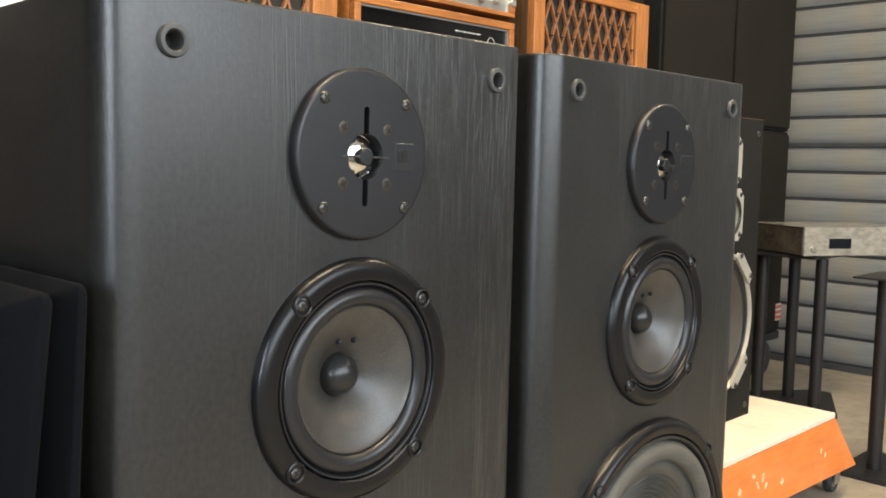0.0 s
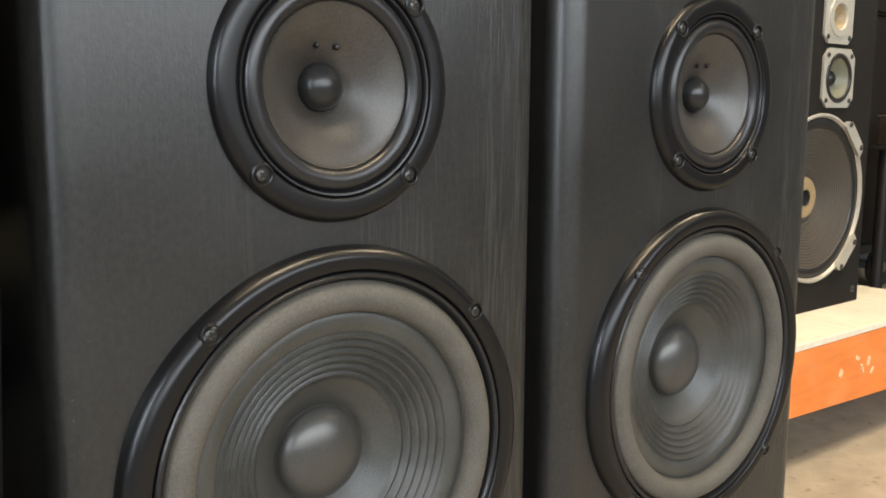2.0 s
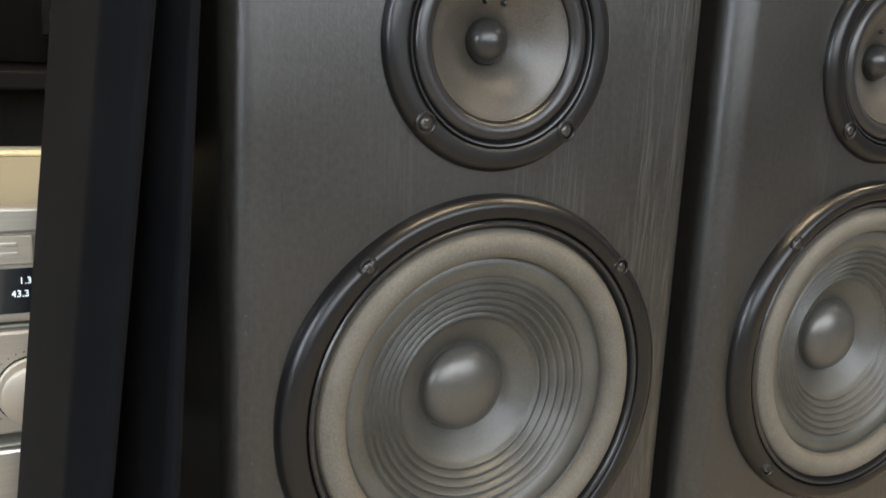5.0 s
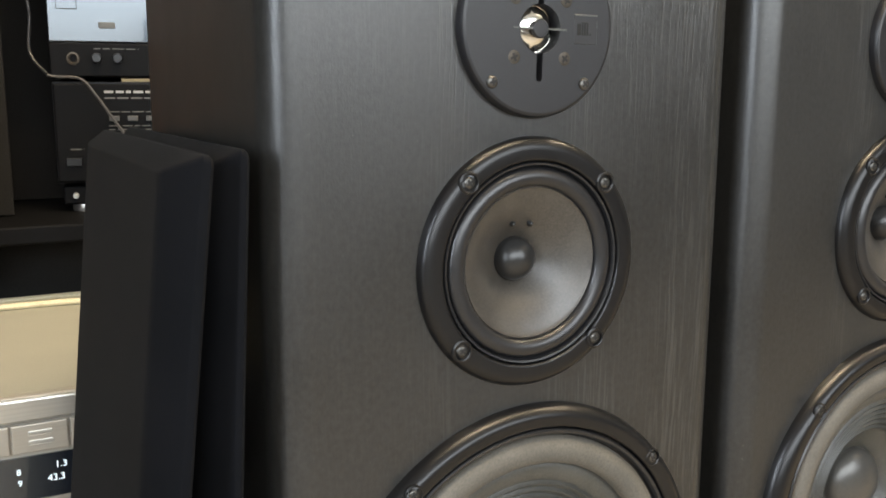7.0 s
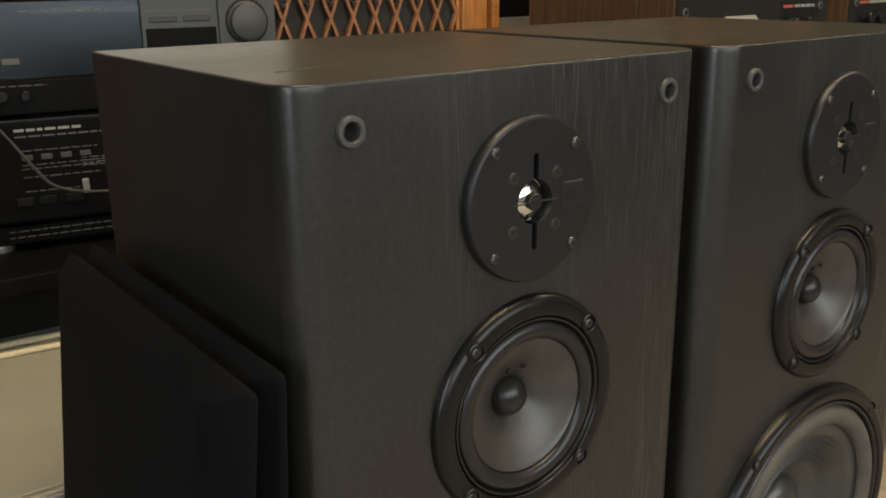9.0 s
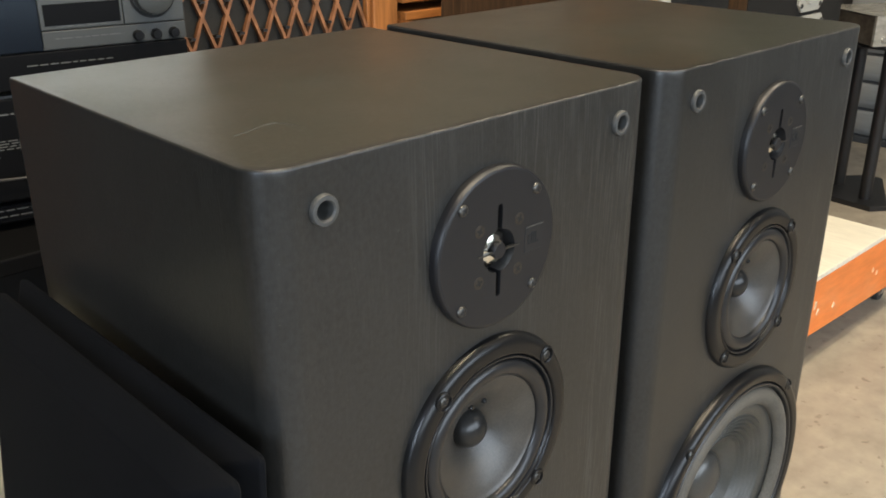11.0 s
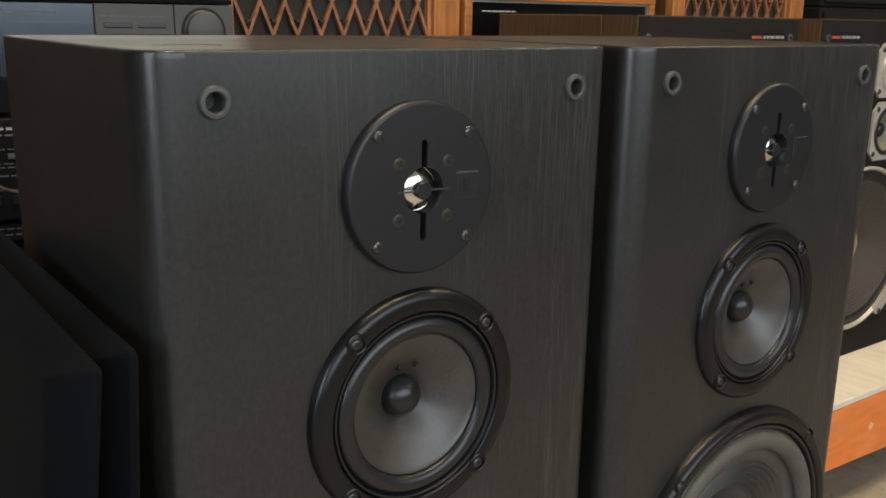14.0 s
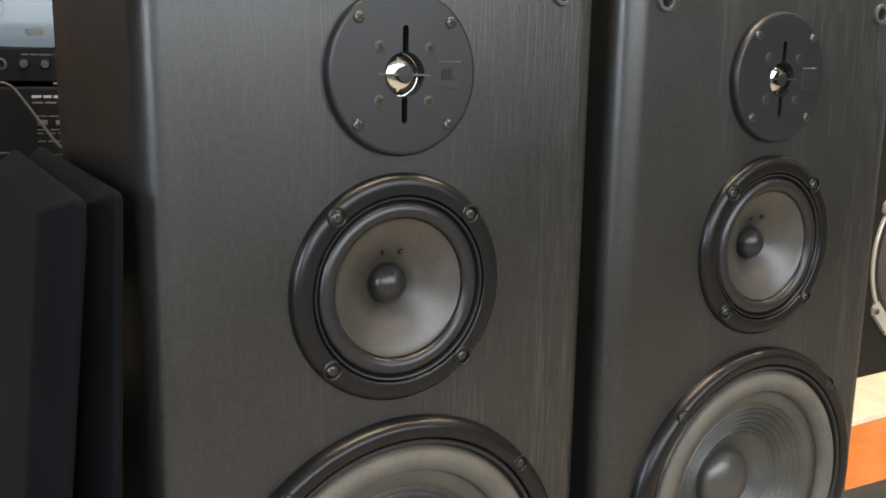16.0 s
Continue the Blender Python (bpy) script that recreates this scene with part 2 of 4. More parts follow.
GOLDCAP = mat("tan_dust_cap", (0.30, 0.22, 0.12), 0.5, grain=(300, 300, 300), amount=0.2)
CREAM = mat("cream_painted_board", (0.80, 0.74, 0.60), 0.5, grain=(60, 8, 60), amount=0.08, bump=0.1, stains=0.35, stain_scale=9, stain=(0.55, 0.48, 0.36))
CARTORANGE = mat("orange_painted_board", (0.80, 0.22, 0.045), 0.42, grain=(12, 60, 60), amount=0.10, bump=0.1, stains=0.25, stain_scale=14, stain=(0.85, 0.40, 0.18))
WHITEPLASTIC = mat("scuffed_clear_tape", (0.82, 0.50, 0.30), 0.3, grain=(200, 200, 200), amount=0.3)
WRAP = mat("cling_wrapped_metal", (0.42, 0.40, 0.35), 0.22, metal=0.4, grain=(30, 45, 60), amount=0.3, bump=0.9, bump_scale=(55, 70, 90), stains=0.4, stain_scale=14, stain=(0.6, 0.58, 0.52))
# The same wrap in a darker tone, for the case behind the front.
WRAPDARK = mat("cling_wrapped_darker_case", (0.085, 0.072, 0.058), 0.22, metal=0.2, grain=(30, 45, 60), amount=0.3, bump=0.9, bump_scale=(55, 70, 90), stains=0.4, stain_scale=14, stain=(0.2, 0.18, 0.15))
CONCRETE = mat("worn_concrete", (0.37, 0.32, 0.25), 0.55, grain=(14, 14, 14), amount=0.18, bump=0.3, stains=0.55, stain_scale=2.6, stain=(0.26, 0.22, 0.17))
fn, fl = CONCRETE.node_tree.nodes, CONCRETE.node_tree.links
flecks = fn.new("ShaderNodeTexNoise")
flecks.inputs["Scale"].default_value, flecks.inputs["Detail"].default_value = 38.0, 3.0
fl.new(fn["Texture Coordinate"].outputs["Object"], flecks.inputs["Vector"])
fleck_cut = fn.new("ShaderNodeMapRange")
fleck_cut.inputs["From Min"].default_value, fleck_cut.inputs["From Max"].default_value = 0.64, 0.70
fleck_cut.inputs["To Max"].default_value = 0.55
fl.new(flecks.outputs["Fac"], fleck_cut.inputs["Value"])
fleck_mix = fn.new("ShaderNodeMixRGB")
fleck_mix.inputs["Color2"].default_value = (0.15, 0.11, 0.08, 1)
fl.new(fleck_cut.outputs[0], fleck_mix.inputs["Fac"])
fl.new(fn["Principled BSDF"].inputs["Base Color"].links[0].from_socket, fleck_mix.inputs["Color1"])
fl.new(fleck_mix.outputs[0], fn["Principled BSDF"].inputs["Base Color"])
SLAT = mat("grey_painted_shutter", (0.225, 0.238, 0.246), 0.42, grain=(60, 5, 90), amount=0.12, bump=0.06, stains=0.5, stain_scale=5, stain=(0.30, 0.26, 0.19))
DARKSLAT = mat("shutter_seam", (0.05, 0.052, 0.055), 0.6, grain=(30, 30, 30), amount=0.2)
WALL = mat("painted_block_wall", (0.09, 0.084, 0.078), 0.8, grain=(25, 25, 25), amount=0.12, bump=0.3, stains=0.4, stain_scale=1.5)
# Wall colour picked dark to cut bounced light on the towers' sides.
DARKWALL = mat("bounce_cutting_dark_wall", (0.022, 0.022, 0.022), 0.8, grain=(25, 25, 25), amount=0.2, bump=0.2, stains=0.4, stain_scale=1.5)
PALEWALL = mat("beige_wall", (0.40, 0.39, 0.32), 0.8, grain=(25, 25, 25), amount=0.12, bump=0.2, stains=0.4, stain_scale=1.5)
CEIL = mat("ceiling_board", (0.24, 0.22, 0.19), 0.9, grain=(30, 30, 30), amount=0.1, bump=0.2, stains=0.3, stain_scale=1.2)
TYRE = mat("grey_castor_rubber", (0.035, 0.036, 0.036), 0.5, grain=(300, 300, 300), amount=0.3)
STEEL = mat("zinc_steel", (0.45, 0.45, 0.44), 0.35, metal=0.9, grain=(200, 200, 200), amount=0.2)
BLACKPOST = mat("black_powder_coat", (0.012, 0.012, 0.013), 0.42, grain=(600, 600, 600), amount=0.3, bump=0.1)
CABLE_CREAM = mat("cream_cable", (0.60, 0.52, 0.34), 0.5, grain=(200, 200, 200), amount=0.1)
CABLE_GREY = mat("grey_cable", (0.05, 0.046, 0.043), 0.45, grain=(200, 200, 200), amount=0.1)
WHITEMETAL = mat("bright_silver_fascia", (0.90, 0.89, 0.84), 0.45, metal=0.0, grain=(6, 500, 900), amount=0.04)
REDINK = mat("red_label", (0.40, 0.07, 0.045), 0.5, grain=(200, 200, 200), amount=0.1)
TUBE = mat("fluorescent_tube", (1.0, 0.86, 0.64), 0.5, emit=5.0, amount=0.02)


# ---- building helpers ----
def finish(name, bm, material, smooth=False, angle=None):
    bmesh.ops.recalc_face_normals(bm, faces=bm.faces)
    me = bpy.data.meshes.new(name)
    bm.to_mesh(me)
    bm.free()
    for m in (material if isinstance(material, (list, tuple)) else [material]):
        me.materials.append(m)
    if smooth:
        me.shade_smooth()
        me.set_sharp_from_angle(angle=radians(angle or 35))
    return me


def part(name, bm, material, parent, label="", smooth=False, m=None, angle=None):
    """One mesh object under a thing or a part, in the parent's own coordinates."""
    ob = new(name, bm if isinstance(bm, bpy.types.Mesh) else finish(name, bm, material, smooth, angle))
    ob.parent = parent
    if m is not None:
        ob.matrix_basis = m
    if label:
        ob["label"] = label
    return ob


def thing(name, label, category, group="", m=None):
    ob = new(name)
    ob.empty_display_size = 0.05
    if m is not None:
        ob.matrix_basis = m
    return tagged(ob, label, category, group)


def structure(name, bm, material, label=""):
    return tagged(new(name, finish(name, bm, material)), label, kind="structure")


def solid(name, bm, material, label, category, group="", smooth=False, m=None):
    ob = new(name, finish(name, bm, material, smooth))
    if m is not None:
        ob.matrix_basis = m
    return tagged(ob, label, category, group)


def box(x0, x1, y0, y1, z0, z1, bevel=0.0, bm=None, segs=2, mi=0):
    bm = bm or bmesh.new()
    vs = [bm.verts.new((x, y, z)) for x in (x0, x1) for y in (y0, y1) for z in (z0, z1)]
    fs = []
    for q in ((0, 1, 3, 2), (4, 6, 7, 5), (0, 4, 5, 1), (2, 3, 7, 6), (0, 2, 6, 4), (1, 5, 7, 3)):
        f = bm.faces.new([vs[i] for i in q])
        f.material_index = mi
        fs.append(f)
    if bevel:
        es = {e for f in fs for e in f.edges}
        r = bmesh.ops.bevel(bm, geom=list(es), offset=bevel, segments=segs, affect="EDGES", profile=0.5)
        for f in r["faces"]:
            f.material_index = mi
    return bm


def lathe(profile, n=48, bm=None, mi=0, closed=False, ear=None):
    """Turns (radius, depth) pairs about the y axis; a radius of 0 makes a pole. ear(r, a) widens a ring at the angle a."""
    bm = bm or bmesh.new()
    rings = []
    for r, y in profile:
        if r < 1e-7:
            rings.append([bm.verts.new((0, y, 0))])
        else:
            turn = [2 * math.pi * i / n for i in range(n)]
            wide = [r + (ear(r, a) if ear else 0.0) for a in turn]
            rings.append([bm.verts.new((q * math.cos(a), y, q * math.sin(a))) for q, a in zip(wide, turn)])
    pairs = list(zip(rings, rings[1:])) + ([(rings[-1], rings[0])] if closed else [])
    for a, b in pairs:
        for i in range(n):
            j = (i + 1) % n
            if len(a) == 1 and len(b) == 1:
                continue
            if len(a) == 1:
                f = bm.faces.new((a[0], b[j], b[i]))
            elif len(b) == 1:
                f = bm.faces.new((a[i], a[j], b[0]))
            else:
                f = bm.faces.new((a[i], a[j], b[j], b[i]))
            f.material_index = mi
    return bm


def circle_pts(r, n, cx=0.0, cz=0.0):
    return [(cx + r * math.cos(2 * math.pi * i / n), cz + r * math.sin(2 * math.pi * i / n)) for i in range(n)]


def holed_plate(outline, holes, y, bm=None, mi=0):
    """A flat plate in the plane y, with holes, from closed lists of (x, z)."""
    bm = bm or bmesh.new()
    es = []
    for loop in [outline, *holes]:
        vs = [bm.verts.new((x, y, z)) for x, z in loop]
        es += [bm.edges.new((vs[i], vs[(i + 1) % len(vs)])) for i in range(len(vs))]
    r = bmesh.ops.triangle_fill(bm, use_beauty=True, use_dissolve=False, edges=es)
    for f in r["geom"]:
        if isinstance(f, bmesh.types.BMFace):
            f.material_index = mi
    return bm


def wall_strip(loop, y0, y1, bm, mi=0, closed=True):
    """The wall between y0 and y1 along a closed or open list of (x, z)."""
    a = [bm.verts.new((x, y0, z)) for x, z in loop]
    b = [bm.verts.new((x, y1, z)) for x, z in loop]
    for i in range(len(loop) if closed else len(loop) - 1):
        j = (i + 1) % len(loop)
        f = bm.faces.new((a[i], a[j], b[j], b[i]))
        f.material_index = mi
    return bm


def extrude_xy(loop, z0, z1, bm=None, caps=True, inset=0.0):
    """A prism from a closed list of (x, y), with a small chamfer at its upper edge."""
    bm = bm or bmesh.new()
    n = len(loop)
    cx, cy = sum(p[0] for p in loop) / n, sum(p[1] for p in loop) / n
    lo = [bm.verts.new((x, y, z0)) for x, y in loop]
    hi = [bm.verts.new((x, y, z1 - inset)) for x, y in loop]
    rows = [lo, hi]
    if inset:
        def pull(x, y):
            d = math.hypot(x - cx, y - cy)
            return (x - (x - cx) / d * inset, y - (y - cy) / d * inset)
        rows.append([bm.verts.new((*pull(x, y), z1)) for x, y in loop])
    for a, b in zip(rows, rows[1:]):
        for i in range(n):
            j = (i + 1) % n
            bm.faces.new((a[i], a[j], b[j], b[i]))
    if caps:
        bm.faces.new(rows[-1])
        bm.faces.new(lo[::-1])
    return bm


def rod(p, q, r, n=12, bm=None):
    bm = bm or bmesh.new()
    p, q = Vector(p), Vector(q)
    m = (q - p).to_track_quat("Z", "Y").to_matrix()
    a, b = [], []
    for i in range(n):
        o = m @ Vector((r * math.cos(2 * math.pi * i / n), r * math.sin(2 * math.pi * i / n), 0))
        a.append(bm.verts.new(p + o))
        b.append(bm.verts.new(q + o))
    for i in range(n):
        j = (i + 1) % n
        bm.faces.new((a[i], a[j], b[j], b[i]))
    bm.faces.new(a[::-1])
    bm.faces.new(b)
    return bm


def tube(points, r, n=8):
    """A cable through the given points."""
    pts = [Vector(p) for p in points]
    fine = []
    for i in range(len(pts) - 1):
        p0, p1, p2, p3 = pts[max(i - 1, 0)], pts[i], pts[i + 1], pts[min(i + 2, len(pts) - 1)]
        for k in range(6):
            t = k / 6
            fine.append(0.5 * ((2 * p1) + (p2 - p0) * t + (2 * p0 - 5 * p1 + 4 * p2 - p3) * t * t + (3 * p1 - p0 - 3 * p2 + p3) * t ** 3))
    fine.append(pts[-1])
    bm = bmesh.new()
    rings = []
    for i, p in enumerate(fine):
        d = (fine[min(i + 1, len(fine) - 1)] - fine[max(i - 1, 0)]).normalized()
        m = d.to_track_quat("Z", "Y").to_matrix()
        rings.append([bm.verts.new(p + m @ Vector((r * math.cos(2 * math.pi * k / n), r * math.sin(2 * math.pi * k / n), 0))) for k in range(n)])
    for a, b in zip(rings, rings[1:]):
        for k in range(n):
            bm.faces.new((a[k], a[(k + 1) % n], b[(k + 1) % n], b[k]))
    bm.faces.new(rings[0][::-1])
    bm.faces.new(rings[-1])
    return bm


# ---- the room ----
X0, X1, Y0, Y1, ZC = -3.0, 3.58, -3.2, 2.1, 3.0
structure("floor", box(X0 - 0.2, X1 + 0.25, Y0 - 0.2, Y1 + 0.2, -0.15, 0.0), CONCRETE, "worn stained concrete workshop floor")
structure("ceiling", box(X0 - 0.2, X1 + 0.25, Y0 - 0.2, Y1 + 0.2, ZC, ZC + 0.15), CEIL, "plain pale ceiling board")
# Pale colour serves as a reflector, brightening the sheen on tower tops.
structure("wall_north", box(-0.30, X1 + 0.06, Y1, Y1 + 0.2, 0, ZC), PALEWALL, "wall behind the shelves, coloured pale to lighten the tower tops")
# Unseen dark stretch, added so the tower's side reflects no pale wall.
structure("wall_north_west", box(X0, -0.30, Y1, Y1 + 0.2, 0, ZC), DARKWALL, "unseen dark wall added to keep brown reflections off the tower")
bm = box(X0, -2.64, Y0 - 0.2, Y0, 0, ZC)
box(2.24, X1 + 0.06, Y0 - 0.2, Y0, 0, ZC, bm=bm)
box(-2.64, 2.24, Y0 - 0.2, Y0, 2.55, ZC, bm=bm)
box(-2.64, 2.24, Y0 - 0.2, Y0, 0, 1.00, bm=bm)
structure("wall_south", bm, WALL, "painted block wall with a wide window opening")
# Unseen west wall, coloured dark to lower the bounce.
bm = box(X0 - 0.2, X0, Y0 - 0.2, -1.70, 0, ZC)
box(X0 - 0.2, X0, -1.00, Y1 + 0.2, 0, ZC, bm=bm)
box(X0 - 0.2, X0, -1.70, -1.00, 0, 0.72, bm=bm)
box(X0 - 0.2, X0, -1.70, -1.00, 2.28, ZC, bm=bm)
structure("wall_west", bm, DARKWALL, "unseen wall with a window opening, coloured dark to cut bounce")
structure("wall_east", box(X1 + 0.06, X1 + 0.25, Y0 - 0.2, Y1 + 0.2, 0, ZC), WALL, "block wall behind the roller shutter")
structure("ground", box(-40, 40, -60, 40, -0.32, -0.16), CONCRETE, "sunlit concrete yard outside the window")

for tx, ty, power in TUBES:
    fx = thing("ceiling_light", "white batten ceiling light with one warm tube, out of view", "ceiling light", "ceiling lights", pose(tx, ty, 0))
    part("housing", box(-0.62, 0.62, -0.07, 0.07, 2.95, 3.0, 0.008), WHITEMETAL, fx)
    part("tube", rod((-0.6, 0, 2.915), (0.6, 0, 2.915), 0.014), TUBE, fx, "glowing warm tube")
    for sx in (-0.605, 0.595):
        part("lamp_holder", box(sx, sx + 0.012, -0.02, 0.02, 2.89, 2.955), WHITEMETAL, fx)

# roller shutter on the east wall, slat by slat
shutter = tagged(new("roller_shutter"), "grey painted steel roller shutter with bowed slats", kind="structure")
PITCH = 0.1185


def slat_mesh():
    bm = bmesh.new()
    prof = [(0.0, 0.004), (-0.007, 0.012), (-0.012, 0.035), (-0.013, 0.058), (-0.011, 0.082), (-0.006, 0.100), (0.0, 0.1085), (0.004, 0.1085)]
    a = [bm.verts.new((x, -1.6, z)) for x, z in prof]
    b = [bm.verts.new((x, 2.1, z)) for x, z in prof]
    for i in range(len(prof) - 1):
        bm.faces.new((a[i], a[i + 1], b[i + 1], b[i]))
    return finish("slat", bm, SLAT, True, 60)


SLAT_ME = slat_mesh()
part("backing", box(X1 + 0.006, X1 + 0.05, -1.6, 2.1, 0, 2.98), DARKSLAT, shutter, "dark seams between slats")
for i in range(25):
    part("slat", SLAT_ME, None, shutter, m=pose(X1, 0, 0.032 + PITCH * i))
part("bottom_rail", box(X1 - 0.012, X1 + 0.006, -1.6, 2.1, 0.0, 0.03, 0.004), DARKSLAT, shutter)
part("stiffener", box(X1 - 0.02, X1 - 0.001, -1.6, 2.1, 0.966, 0.984, 0.003), DARKSLAT, shutter)
sw = thing("wall_switch", "small pale switch box with a red mark", "switch", m=pose(X1 - 0.014, 0.81, 0.955))
part("case", box(-0.018, 0, -0.03, 0.03, -0.03, 0.03, 0.004), WHITEPLASTIC, sw)
part("mark", box(-0.020, -0.0182, -0.012, 0.012, 0.006, 0.018), REDINK, sw, "red mark")


# ---- the two black tower loudspeakers ----
HW, DEPTH, TOP = 0.187, 0.360, 0.950
CORNER = 0.024
TZ, MZ, WZ = 0.8564, 0.6947, 0.4360
TR, MR, WR = 0.0605, 0.0888, 0.1545


def screw_mesh(name, r, material, flat=False):
    """A round screw head with a near-black cross laid on, painting its recess shade."""
    h = 0.0004 if flat else 0.0021
    bm = lathe([(r, 0.0006), (r, -h * 0.3), (r * 0.86, -h * 0.75), (r * 0.62, -h), (0, -h)], 16)
    for w, l in ((r * 0.17, r * 0.62), (r * 0.62, r * 0.17)):
        box(-w, w, -h - 0.00012, -h + 0.0003, -l, l, bm=bm, mi=1)
    return finish(name, bm, [material, HOLE], True, 40)


SCREW_ME = screw_mesh("screw", 0.0043, SCREW)
SMALL_SCREW_ME = screw_mesh("screw", 0.0046, BRASS, True)


def cabinet_mesh(hw, depth, top, corner, holes):
    """Cabinet with rounded front uprights, an open-holed baffle and eased upper edges."""
    bm = bmesh.new()
    e = 0.0020
    def ring(inset):
        pts = [(hw - corner - 0.0025, inset)]
        for i in range(13):
            a = math.pi * 1.5 + i / 12 * math.pi / 2
            pts.append((hw - corner + (corner - inset) * math.cos(a), corner + (corner - inset) * math.sin(a)))
        pts += [(hw - inset, corner + 0.005), (hw - inset, depth - inset), (-hw + inset, depth - inset), (-hw + inset, corner + 0.005)]
        for i in range(13):
            a = math.pi + i / 12 * math.pi / 2
            pts.append((-hw + corner + (corner - inset) * math.cos(a), corner + (corner - inset) * math.sin(a)))
        pts.append((-hw + corner + 0.0025, inset))
        return pts
    levels = [(0.0, 0.0), (0.0, top - e - 0.004), (0.0, top - e)] + [(e - e * math.cos(k / 4 * math.pi / 2), top - e + e * math.sin(k / 4 * math.pi / 2)) for k in (1, 2, 3, 4)] + [(e + 0.005, top)]
    rows = [[bm.verts.new((x, y, z)) for x, y in ring(i)] for i, z in levels]
    n = len(rows[0])
    for k, (a, b) in enumerate(zip(rows, rows[1:])):
        for i in range(n):
            j = (i + 1) % n
            if k <= 1 and i == n - 1:
                continue
            bm.faces.new((a[i], a[j], b[j], b[i]))
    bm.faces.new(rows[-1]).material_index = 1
    bm.faces.new(rows[0][::-1])
    x = hw - corner - 0.0025
    holed_plate([(-x, 0), (x, 0), (x, top - e), (-x, top - e)], holes, 0.0, bm)
    return bm


def tweeter(parent, x, rot):
    m = pose(x, 0, TZ, 0, -math.degrees(rot), 0)
    n = 64
    d, cz = -0.0078, -0.0014
    bm = bmesh.new()
    # keyhole opening: a round mouth with an upright slot above and below
    w, r, h = 0.0024, 0.0163, 0.0352
    a0 = math.asin(w / r)
    key = []
    for s in (1, -1):
        c = math.pi / 2 if s > 0 else -math.pi / 2
        key += [(s * w, cz + s * r * math.cos(a0)), (s * w, cz + s * (h - w)), (s * w * 0.7, cz + s * (h - w * 0.3)), (0, cz + s * h), (-s * w * 0.7, cz + s * (h - w * 0.3)), (-s * w, cz + s * (h - w)), (-s * w, cz + s * r * math.cos(a0))]
        for k in range(1, 14):
            a = c + a0 + (math.pi - 2 * a0) * k / 14
            key.append((r * math.cos(a), cz + r * math.sin(a)))
    holed_plate(circle_pts(TR - 0.0032, n), [key], d, bm)
    wall_strip(key, d, 0.0046, bm)
    lathe([(TR - 0.0032, d), (TR - 0.0014, d + 0.0006), (TR - 0.0003, d + 0.0022), (TR, d + 0.0036), (TR, 0.0)], n, bm)
    plate = part("tweeter_plate", bm, PLATE, parent, "round black satin plate", True, m)
    part("backing", lathe([(0.05, 0.0048), (0.0, 0.0048)], 32), HOLE, plate)
    part("dome", lathe([(0.0161, 0.0042), (0.0157, 0.0026)] + [(0.0152 * math.cos(k / 9 * math.pi / 2), 0.0028 - 0.0070 * math.sin(k / 9 * math.pi / 2)) for k in range(10)], 44), TITANIUM, plate, "bright titanium dome", True, pose(0, 0, cz))
    part("phase_plug", lathe([(0.0040, -0.0035), (0.0062, -0.0050), (0.0064, -0.0078), (0.0056, -0.0088), (0.0, -0.0090)], 24), PLATE, plate, "", True, pose(0, 0, cz))
    bm = box(-0.0212, -0.0058, d - 0.0004, d + 0.0022, -0.0006, 0.0006)
    box(0.0058, 0.0212, d - 0.0004, d + 0.0022, -0.0006, 0.0006, bm=bm)
    part("cross_bar", bm, SCREW, plate, m=pose(0, 0, cz))
    for sx in (-1, 1):
        for sz in (-1, 1):
            part("screw", SCREW_ME, None, plate, m=pose(sx * 0.037, d, sz * 0.0371, 0, random.uniform(0, 90), 0))
            part("inner_screw", SMALL_SCREW_ME, None, plate, m=pose(sx * 0.0202, d, cz + sz * 0.0192, 0, random.uniform(0, 90), 0))
    badge = part("badge", box(0.0268, 0.0465, d - 0.0004, d + 0.0005, -0.0105, 0.0095, 0.0003, segs=1), LOGO_PLATE, plate, "small moulded maker's badge")
    part("badge_line", box(0.0275, 0.0458, d - 0.0009, d - 0.0003, 0.0085, 0.0091), SOCKET, badge)
    bm = bmesh.new()
    for bx, bw in ((0.0298, 0.0028), (0.0335, 0.0011), (0.0355, 0.0013), (0.0378, 0.0011)):
        box(bx, bx + bw, d - 0.0007, d - 0.0003, -0.0045, 0.0032, bm=bm)
    box(0.0335, 0.0389, d - 0.0007, d - 0.0003, 0.0033, 0.0042, bm=bm)
    box(0.0402, 0.0413, d - 0.0007, d - 0.0003, -0.0045, -0.0030, bm=bm)
    part("badge_bars", bm, HOLE, badge)


def roll(r0, r1, h, y, n=10):
    """A half-round surround profile from the radius r0 in to r1, h proud of y."""
    c, a = (r0 + r1) / 2, (r0 - r1) / 2
    return [(c + a * math.cos(math.pi * k / n), y - h * math.sin(math.pi * k / n)) for k in range(n + 1)]


